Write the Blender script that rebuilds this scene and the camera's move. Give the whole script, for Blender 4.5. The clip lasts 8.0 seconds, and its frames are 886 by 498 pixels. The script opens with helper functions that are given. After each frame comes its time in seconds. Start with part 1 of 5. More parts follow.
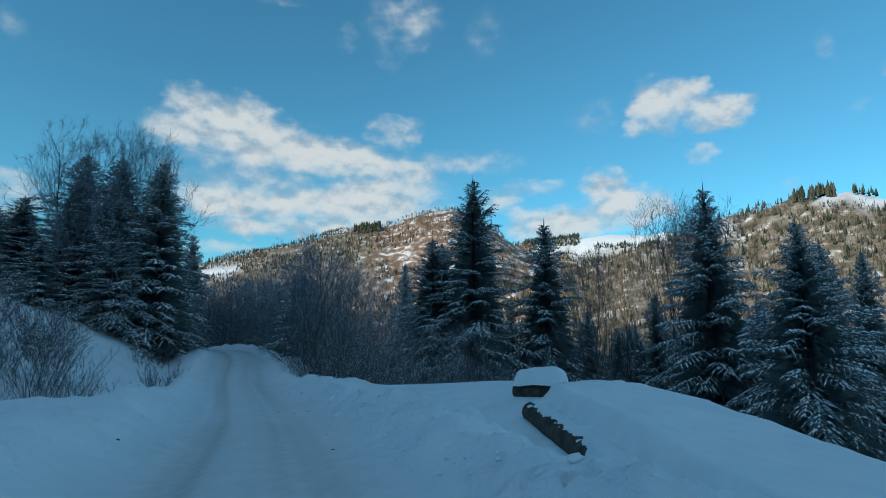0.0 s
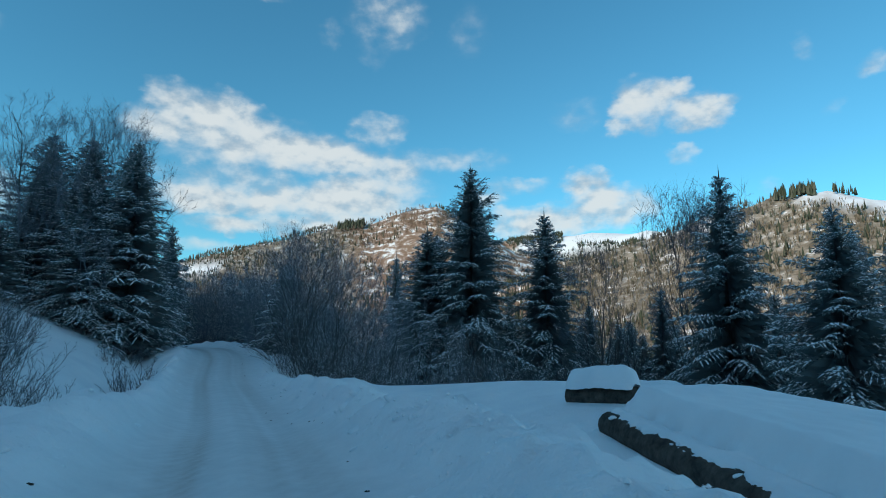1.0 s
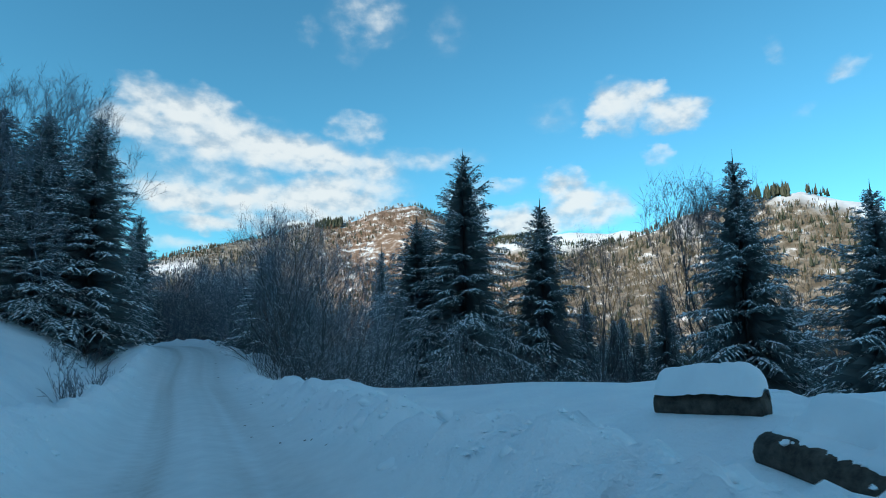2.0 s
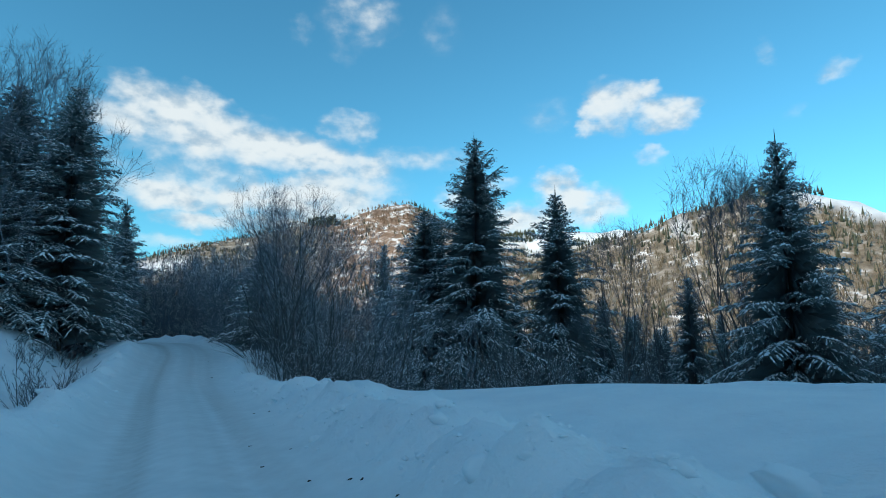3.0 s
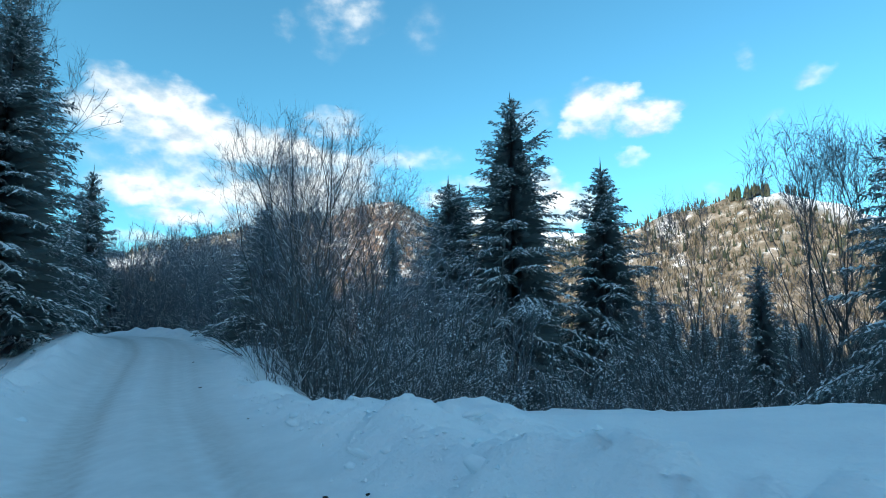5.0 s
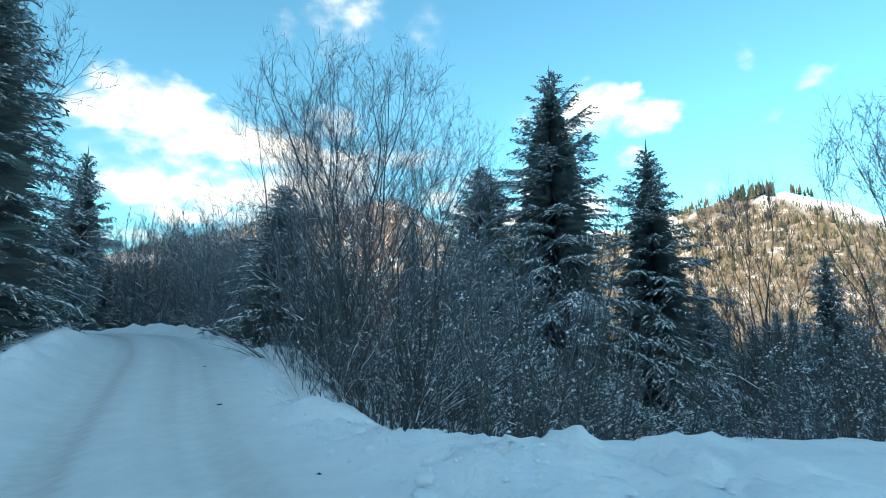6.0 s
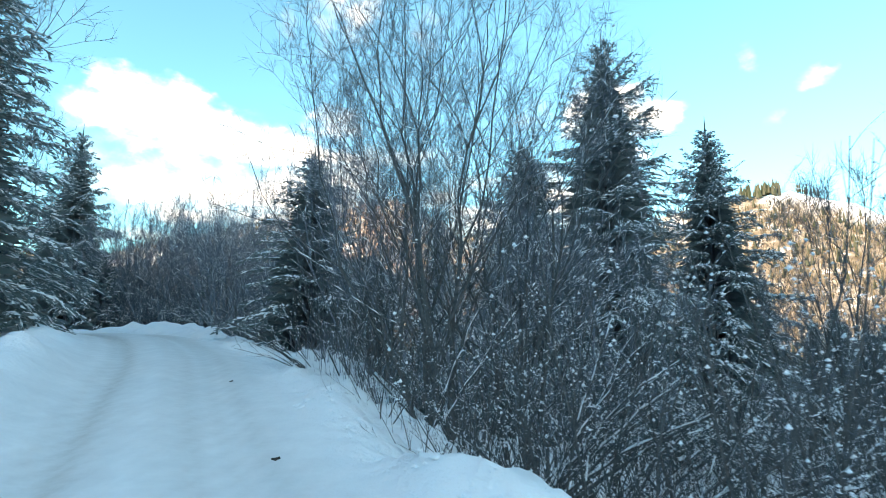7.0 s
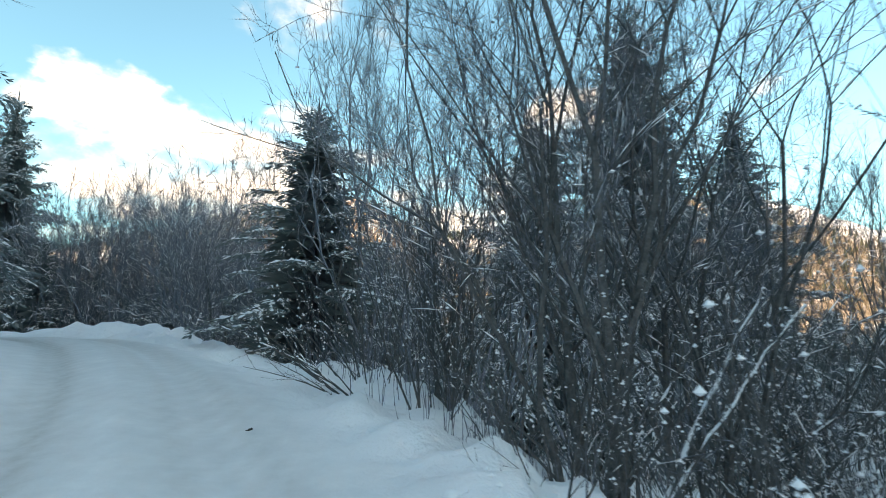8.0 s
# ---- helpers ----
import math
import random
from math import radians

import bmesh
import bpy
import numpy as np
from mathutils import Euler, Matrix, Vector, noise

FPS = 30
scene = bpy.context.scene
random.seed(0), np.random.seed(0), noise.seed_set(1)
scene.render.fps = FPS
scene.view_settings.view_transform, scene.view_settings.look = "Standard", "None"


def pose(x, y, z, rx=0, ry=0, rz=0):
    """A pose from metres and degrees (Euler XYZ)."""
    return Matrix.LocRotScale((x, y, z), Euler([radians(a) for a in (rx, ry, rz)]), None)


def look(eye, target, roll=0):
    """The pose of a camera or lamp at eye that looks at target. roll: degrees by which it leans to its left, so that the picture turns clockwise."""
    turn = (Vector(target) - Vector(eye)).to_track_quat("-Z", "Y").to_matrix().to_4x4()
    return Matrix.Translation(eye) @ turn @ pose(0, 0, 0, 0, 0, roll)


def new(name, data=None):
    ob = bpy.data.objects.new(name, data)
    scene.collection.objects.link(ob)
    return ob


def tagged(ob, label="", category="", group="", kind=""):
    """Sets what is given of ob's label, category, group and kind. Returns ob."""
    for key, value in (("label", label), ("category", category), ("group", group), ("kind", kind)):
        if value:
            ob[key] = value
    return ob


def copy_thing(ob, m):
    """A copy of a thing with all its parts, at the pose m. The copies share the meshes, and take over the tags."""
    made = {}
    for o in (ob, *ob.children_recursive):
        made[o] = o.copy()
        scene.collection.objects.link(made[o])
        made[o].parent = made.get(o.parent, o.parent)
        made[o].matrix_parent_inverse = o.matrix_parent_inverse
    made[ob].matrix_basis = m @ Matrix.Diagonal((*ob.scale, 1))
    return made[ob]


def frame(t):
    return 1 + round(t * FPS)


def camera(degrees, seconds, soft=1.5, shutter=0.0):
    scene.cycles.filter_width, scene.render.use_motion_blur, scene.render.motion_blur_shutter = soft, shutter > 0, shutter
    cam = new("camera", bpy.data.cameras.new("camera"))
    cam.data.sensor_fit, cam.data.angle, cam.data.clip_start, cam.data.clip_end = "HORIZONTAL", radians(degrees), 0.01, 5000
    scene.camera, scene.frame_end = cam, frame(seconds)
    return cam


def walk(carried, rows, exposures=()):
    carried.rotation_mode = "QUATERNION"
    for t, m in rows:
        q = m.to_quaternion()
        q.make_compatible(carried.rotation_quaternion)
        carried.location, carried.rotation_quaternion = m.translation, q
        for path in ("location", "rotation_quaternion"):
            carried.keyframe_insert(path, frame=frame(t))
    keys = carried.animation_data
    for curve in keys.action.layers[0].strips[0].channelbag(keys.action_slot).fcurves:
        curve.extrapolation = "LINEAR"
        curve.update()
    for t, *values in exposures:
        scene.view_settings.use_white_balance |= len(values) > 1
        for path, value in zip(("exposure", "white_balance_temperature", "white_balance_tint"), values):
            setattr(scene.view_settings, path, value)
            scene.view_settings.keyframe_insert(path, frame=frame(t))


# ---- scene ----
cam = camera(73.3, 8.0, soft=0.95, shutter=0.15)
METRES, EYE, TILT, LEAN, TURN = 32.0, 1.45, 9.3, 0.0, 0.0
ROWS = [
    (0.0, 0.0, 0.0, 0.0, 0.0, 0.0, 0.0),
    (0.5, -0.0182, 0.0439, -0.0084, -0.51, -0.12, -0.06),
    (1.0, -0.0337, 0.0943, -0.018, -1.58, -0.19, -0.12),
    (1.5, -0.0482, 0.1456, -0.0283, -2.86, -0.19, -0.24),
    (3.0, -0.0978, 0.3055, -0.0608, -4.37, -0.33, -0.45),
    (3.5, -0.1166, 0.3626, -0.0724, -4.59, -0.32, -0.53),
    (4.0, -0.1349, 0.4221, -0.0838, -4.95, -0.35, -0.67),
    (4.5, -0.1545, 0.4806, -0.094, -5.92, -0.36, -0.88),
    (6.0, -0.2224, 0.6695, -0.1262, -6.06, -0.41, -1.17),
    (6.5, -0.2449, 0.733, -0.1357, -5.94, -0.42, -1.22),
    (7.0, -0.271, 0.7987, -0.1449, -5.97, -0.42, -1.33),
    (7.5, -0.2952, 0.8695, -0.1546, -7.54, -0.41, -1.57),
    (8.0, -0.3201, 0.9324, -0.1624, -9.76, -0.37, -1.79),
]
EXPOSURES = [(0.0, 0.11, 6500, 10), (1.0, 0.24, 6500, 10), (1.5, 0.42, 6500, 10), (3.5, 0.51, 6500, 10), (4.5, 0.78, 6600, 11), (5.5, 1.10, 7200, 12), (6.0, 1.36, 7800, 13), (6.5, 1.76, 8400, 17), (7.0, 1.98, 9000, 21), (7.5, 1.93, 9500, 24), (8.0, 1.78, 11000, 28)]
walk(cam, [(t, pose(0, 0, EYE, TILT, LEAN, TURN) @ pose(METRES * x, METRES * y, METRES * z, 90 + pitch, roll, yaw)) for t, x, y, z, yaw, pitch, roll in ROWS], EXPOSURES)

# ---- sky, sun ----
SUN_AZ, SUN_EL = -128.0, 21.0          # clockwise from +y, degrees
world = bpy.data.worlds.new("winter_sky")
scene.world = world
world.use_nodes = True
WT = world.node_tree
for n in list(WT.nodes):
    WT.nodes.remove(n)


def wnode(kind, **kw):
    n = WT.nodes.new(kind)
    for k, v in kw.items():
        setattr(n, k, v)
    return n


def feed(tree, socket, value):
    if hasattr(value, "is_linked"):
        tree.links.new(value, socket)
    else:
        socket.default_value = value


def wmath(op, a, b=0.0, c=0.0, clamp=False):
    n = wnode("ShaderNodeMath", operation=op, use_clamp=clamp)
    for s, v in zip(n.inputs, (a, b, c)):
        feed(WT, s, v)
    return n.outputs[0]


def wrange(v, lo, hi, to_lo=0.0, to_hi=1.0):
    n = wnode("ShaderNodeMapRange", interpolation_type="SMOOTHSTEP")
    for s, x in zip(n.inputs, (v, lo, hi, to_lo, to_hi)):
        feed(WT, s, x)
    return n.outputs[0]


def wmix(fac, a, b):
    n = wnode("ShaderNodeMix", data_type="RGBA")
    feed(WT, n.inputs[0], fac)
    feed(WT, n.inputs[6], a)
    feed(WT, n.inputs[7], b)
    return n.outputs[2]


sky = wnode("ShaderNodeTexSky", sky_type="NISHITA", sun_disc=False)
sky.sun_elevation, sky.sun_rotation = radians(SUN_EL), radians(SUN_AZ)
sky.air_density, sky.dust_density, sky.ozone_density, sky.altitude = 1.0, 0.3, 2.0, 900
coord = wnode("ShaderNodeTexCoord").outputs["Generated"]
sep = wnode("ShaderNodeSeparateXYZ")
feed(WT, sep.inputs[0], coord)
AZ = wmath("MULTIPLY", wmath("ARCTAN2", sep.outputs[0], sep.outputs[1]), 57.2958)
EL = wmath("MULTIPLY", wmath("ARCSINE", sep.outputs[2]), 57.2958)


def wnoise(scale, detail, stretch=1.0, shift=0.0):
    comb = wnode("ShaderNodeCombineXYZ")
    feed(WT, comb.inputs[0], AZ)
    feed(WT, comb.inputs[1], wmath("MULTIPLY_ADD", EL, stretch, shift))
    n = wnode("ShaderNodeTexNoise", noise_dimensions="2D")
    feed(WT, n.inputs["Vector"], comb.outputs[0])
    n.inputs["Scale"].default_value, n.inputs["Detail"].default_value, n.inputs["Roughness"].default_value = scale, detail, 0.5
    return n.outputs[0]


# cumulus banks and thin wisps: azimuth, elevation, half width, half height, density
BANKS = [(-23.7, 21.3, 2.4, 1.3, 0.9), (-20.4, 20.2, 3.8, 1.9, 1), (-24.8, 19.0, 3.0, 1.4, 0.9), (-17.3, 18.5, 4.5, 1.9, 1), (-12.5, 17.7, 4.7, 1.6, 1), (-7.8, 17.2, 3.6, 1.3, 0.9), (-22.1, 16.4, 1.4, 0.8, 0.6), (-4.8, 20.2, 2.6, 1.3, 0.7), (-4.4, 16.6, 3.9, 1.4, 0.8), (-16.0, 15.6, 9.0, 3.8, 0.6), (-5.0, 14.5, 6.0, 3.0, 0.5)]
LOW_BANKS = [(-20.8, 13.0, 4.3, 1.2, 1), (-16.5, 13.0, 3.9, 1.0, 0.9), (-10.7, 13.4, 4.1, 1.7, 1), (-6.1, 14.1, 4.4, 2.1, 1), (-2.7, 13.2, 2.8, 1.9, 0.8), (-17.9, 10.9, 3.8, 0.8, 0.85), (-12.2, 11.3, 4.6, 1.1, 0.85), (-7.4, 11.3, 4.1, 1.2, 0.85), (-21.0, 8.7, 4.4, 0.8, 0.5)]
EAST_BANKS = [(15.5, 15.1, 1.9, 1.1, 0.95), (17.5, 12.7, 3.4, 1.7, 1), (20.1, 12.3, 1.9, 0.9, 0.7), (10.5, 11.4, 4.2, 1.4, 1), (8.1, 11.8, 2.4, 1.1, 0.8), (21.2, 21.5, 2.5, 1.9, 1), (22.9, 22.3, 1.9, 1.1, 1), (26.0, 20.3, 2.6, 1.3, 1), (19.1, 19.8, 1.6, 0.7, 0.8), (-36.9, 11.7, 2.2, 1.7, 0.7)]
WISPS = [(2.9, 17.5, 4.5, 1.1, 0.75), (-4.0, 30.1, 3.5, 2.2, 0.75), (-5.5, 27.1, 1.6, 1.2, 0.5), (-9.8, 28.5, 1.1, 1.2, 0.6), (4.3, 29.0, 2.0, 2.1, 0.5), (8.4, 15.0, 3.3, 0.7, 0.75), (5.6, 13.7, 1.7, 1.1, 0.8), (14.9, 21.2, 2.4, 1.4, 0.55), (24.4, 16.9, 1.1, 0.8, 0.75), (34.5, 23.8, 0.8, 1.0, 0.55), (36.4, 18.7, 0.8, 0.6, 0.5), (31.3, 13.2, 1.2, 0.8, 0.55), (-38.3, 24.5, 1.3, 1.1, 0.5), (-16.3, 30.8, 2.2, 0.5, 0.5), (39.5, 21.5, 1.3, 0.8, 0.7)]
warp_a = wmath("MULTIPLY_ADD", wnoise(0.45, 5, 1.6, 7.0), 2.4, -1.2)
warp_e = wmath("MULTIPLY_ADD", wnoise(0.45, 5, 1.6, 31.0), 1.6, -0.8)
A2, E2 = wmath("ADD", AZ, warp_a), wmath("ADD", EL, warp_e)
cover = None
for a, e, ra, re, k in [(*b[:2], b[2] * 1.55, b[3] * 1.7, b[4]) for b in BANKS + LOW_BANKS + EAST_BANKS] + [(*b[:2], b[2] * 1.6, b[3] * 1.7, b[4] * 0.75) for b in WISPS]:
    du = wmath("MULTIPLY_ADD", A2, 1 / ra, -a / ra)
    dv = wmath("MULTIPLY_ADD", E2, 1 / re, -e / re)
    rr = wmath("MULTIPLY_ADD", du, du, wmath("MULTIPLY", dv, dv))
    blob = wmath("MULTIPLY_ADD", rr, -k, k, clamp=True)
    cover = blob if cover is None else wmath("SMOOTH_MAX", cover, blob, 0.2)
fine = wnoise(0.3, 6, 1.6, 3.0)
tops = wnoise(0.3, 6, 1.6, 1.9)
# the same broken cover goes on all round, outside this stretch of sky
far_cover = wmath("MULTIPLY", wrange(wnoise(0.06, 5, 1.8, 11.0), 0.5, 0.72), wrange(wmath("ABSOLUTE", AZ), 42.0, 60.0))
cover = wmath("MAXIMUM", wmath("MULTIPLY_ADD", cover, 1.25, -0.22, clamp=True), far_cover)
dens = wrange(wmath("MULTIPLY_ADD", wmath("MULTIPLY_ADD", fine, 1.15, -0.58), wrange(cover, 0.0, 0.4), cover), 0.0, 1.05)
dens = wmath("MULTIPLY", dens, wrange(EL, 0.0, 3.0))
shade = wrange(wmath("ADD", wmath("SUBTRACT", fine, tops), wmath("MULTIPLY", cover, 0.12)), -0.14, 0.2)
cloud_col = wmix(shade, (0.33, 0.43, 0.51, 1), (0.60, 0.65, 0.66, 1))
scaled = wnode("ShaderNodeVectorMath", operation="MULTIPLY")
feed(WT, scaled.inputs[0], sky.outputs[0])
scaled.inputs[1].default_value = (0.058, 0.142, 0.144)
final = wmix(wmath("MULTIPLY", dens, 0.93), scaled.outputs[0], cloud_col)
bg = wnode("ShaderNodeBackground")
feed(WT, bg.inputs[0], final)
bg.inputs[1].default_value = 1.0
feed(WT, wnode("ShaderNodeOutputWorld").inputs[0], bg.outputs[0])
world.cycles.sampling_method = "MANUAL"
world.cycles.sample_map_resolution = 512

sun = new("sun", bpy.data.lights.new("sun", "SUN"))
sun.data.energy, sun.data.angle, sun.data.color = 3.4, radians(0.53), (1.0, 0.89, 0.76)
sd = Vector((math.sin(radians(SUN_AZ)) * math.cos(radians(SUN_EL)), math.cos(radians(SUN_AZ)) * math.cos(radians(SUN_EL)), math.sin(radians(SUN_EL))))
sun.matrix_world = look(sd * 300, (0, 0, 0))


# ---- materials ----
def material(name):
    m = bpy.data.materials.new(name)
    m.use_nodes = True
    t = m.node_tree
    return m, t, t.nodes["Principled BSDF"]


def tex(t, scale, detail=4.0, rough=0.55, coords="Object"):
    c = t.nodes.new("ShaderNodeTexCoord")
    n = t.nodes.new("ShaderNodeTexNoise")
    t.links.new(c.outputs[coords], n.inputs["Vector"])
    n.inputs["Scale"].default_value, n.inputs["Detail"].default_value, n.inputs["Roughness"].default_value = scale, detail, rough
    return n.outputs[0]


def ramp(t, fac, stops):
    n = t.nodes.new("ShaderNodeValToRGB")
    e = n.color_ramp.elements
    while len(e) < len(stops):
        e.new(0.5)
    for el, (p, c) in zip(e, stops):
        el.position, el.color = p, (*c, 1)
    feed(t, n.inputs[0], fac)
    return n.outputs[0]


def mixc(t, fac, a, b, mode="MIX"):
    n = t.nodes.new("ShaderNodeMix")
    n.data_type, n.blend_type = "RGBA", mode
    feed(t, n.inputs[0], fac)
    for s, v in ((n.inputs[6], a), (n.inputs[7], b)):
        feed(t, s, v if hasattr(v, "is_linked") else (*v, 1))
    return n.outputs[2]


def mth(t, op, a, b=0.0, clamp=False):
    n = t.nodes.new("ShaderNodeMath")
    n.operation, n.use_clamp = op, clamp
    feed(t, n.inputs[0], a)
    feed(t, n.inputs[1], b)
    return n.outputs[0]


def bump(t, p, h, strength, dist):
    n = t.nodes.new("ShaderNodeBump")
    n.inputs["Strength"].default_value, n.inputs["Distance"].default_value = strength, dist
    feed(t, n.inputs["Height"], h)
    t.links.new(n.outputs[0], p.inputs["Normal"])


def island_random(t):
    return t.nodes.new("ShaderNodeNewGeometry").outputs["Random Per Island"]


def make_snow(name, c0, c1, grain=40.0, lump=3.0, depth=0.02):
    m, t, p = material(name)
    feed(t, p.inputs["Base Color"], ramp(t, tex(t, 0.9, 5), [(0.35, c0), (0.65, c1)]))
    p.inputs["Roughness"].default_value = 0.75
    p.inputs["Specular IOR Level"].default_value = 0.3
    h = mth(t, "ADD", mth(t, "MULTIPLY", tex(t, lump, 5), 1.0), mth(t, "MULTIPLY", tex(t, grain, 3), 0.12))
    bump(t, p, h, 0.6, depth)
    return m


SNOW = make_snow("fresh_snow", (0.76, 0.79, 0.82), (0.84, 0.86, 0.88))
TREE_SNOW = make_snow("snow_on_boughs", (0.78, 0.80, 0.83), (0.86, 0.87, 0.89), 60, 12, 0.01)

# ground: fresh snow, dirty packed wheel tracks on the road (vertex layer "track"), brush on the far slopes (layer "brush")
GROUND, t, p = material("snowy_ground")
att = t.nodes.new("ShaderNodeAttribute")
att.attribute_name = "track"
att2 = t.nodes.new("ShaderNodeAttribute")
att2.attribute_name = "brush"
att3 = t.nodes.new("ShaderNodeAttribute")
att3.attribute_name = "packed"
att4 = t.nodes.new("ShaderNodeAttribute")
att4.attribute_name = "open_hill"
fresh = ramp(t, tex(t, 0.7, 6), [(0.3, (0.75, 0.78, 0.82)), (0.7, (0.84, 0.86, 0.88))])
dirty = ramp(t, tex(t, 9, 6, 0.6), [(0.3, (0.38, 0.365, 0.35)), (0.7, (0.52, 0.51, 0.50))])
spots = tex(t, 0.07, 8, 0.68)
open_brush = ramp(t, spots, [(0.34, (0.15, 0.092, 0.062)), (0.49, (0.27, 0.175, 0.118)), (0.55, (0.46, 0.38, 0.33)), (0.585, (0.8, 0.8, 0.8))])
wooded = ramp(t, spots, [(0.34, (0.12, 0.096, 0.066)), (0.48, (0.22, 0.18, 0.13)), (0.58, (0.36, 0.32, 0.27)), (0.645, (0.8, 0.8, 0.8))])
brush = mixc(t, att4.outputs["Fac"], wooded, open_brush)
hard = ramp(t, tex(t, 2.2, 6, 0.6), [(0.3, (0.65, 0.67, 0.69)), (0.7, (0.75, 0.765, 0.78))])
col = mixc(t, att.outputs["Fac"], mixc(t, att3.outputs["Fac"], fresh, hard), dirty)
col = mixc(t, att2.outputs["Fac"], col, brush)
feed(t, p.inputs["Base Color"], col)
p.inputs["Roughness"].default_value = 0.7
p.inputs["Specular IOR Level"].default_value = 0.3
bump(t, p, mth(t, "MULTIPLY", mth(t, "SUBTRACT", 1.0, mth(t, "MULTIPLY", att3.outputs["Fac"], 0.85)), mth(t, "ADD", mth(t, "ADD", tex(t, 1.6, 6, 0.6), mth(t, "MULTIPLY", tex(t, 6, 5, 0.6), 0.35)), mth(t, "MULTIPLY", tex(t, 30, 3), 0.06))), 0.9, 0.13)


def make_bark(name, c0, c1, scale=14.0):
    m, t, p = material(name)
    feed(t, p.inputs["Base Color"], ramp(t, tex(t, scale, 6, 0.7), [(0.3, c0), (0.7, c1)]))
    p.inputs["Roughness"].default_value = 0.9
    p.inputs["Specular IOR Level"].default_value = 0.2
    bump(t, p, tex(t, scale * 2.5, 4), 0.8, 0.02)
    return m


SPRUCE_BARK = make_bark("spruce_bark", (0.035, 0.028, 0.022), (0.10, 0.08, 0.065))
ALDER_BARK = make_bark("alder_bark", (0.054, 0.054, 0.055), (0.155, 0.152, 0.150))
TWIG = make_bark("twig_bark", (0.086, 0.096, 0.118), (0.21, 0.23, 0.272), 9)
FROSTED = make_bark("frosted_twigs", (0.12, 0.133, 0.155), (0.27, 0.293, 0.335), 9)
LOG_BARK = make_bark("log_bark", (0.022, 0.019, 0.016), (0.12, 0.098, 0.08), 5)
OLD_WOOD = make_bark("weathered_end", (0.03, 0.026, 0.022), (0.12, 0.10, 0.082), 20)


def make_leaf(name, c0, c1, c2, thin=0.0):
    m, t, p = material(name)
    base = ramp(t, island_random(t), [(0.0, c0), (0.6, c1), (1.0, c2)])
    col = mixc(t, tex(t, 0.8, 3), base, c0)
    feed(t, p.inputs["Base Color"], col)
    if thin:
        # light passes through thin needles
        tl, mx = t.nodes.new("ShaderNodeBsdfTranslucent"), t.nodes.new("ShaderNodeMixShader")
        feed(t, tl.inputs["Color"], col)
        mx.inputs["Fac"].default_value = thin
        t.links.new(p.outputs[0], mx.inputs[1])
        t.links.new(tl.outputs[0], mx.inputs[2])
        for n in t.nodes:
            if n.bl_idname == "ShaderNodeOutputMaterial":
                t.links.new(mx.outputs[0], n.inputs["Surface"])
    p.inputs["Roughness"].default_value = 0.65
    p.inputs["Specular IOR Level"].default_value = 0.25
    return m


NEEDLES = make_leaf("spruce_needles", (0.150, 0.182, 0.184), (0.235, 0.276, 0.270), (0.39, 0.43, 0.43), 0.45)
FAR_NEEDLES = make_leaf("far_conifers", (0.030, 0.040, 0.024), (0.065, 0.075, 0.043), (0.17, 0.165, 0.12))
FAR_TWIGS = make_leaf("far_bare_crowns", (0.12, 0.075, 0.048), (0.22, 0.145, 0.095), (0.36, 0.28, 0.21))
FAR_LARCH = make_leaf("far_pale_woods", (0.10, 0.082, 0.052), (0.19, 0.156, 0.104), (0.36, 0.32, 0.26))


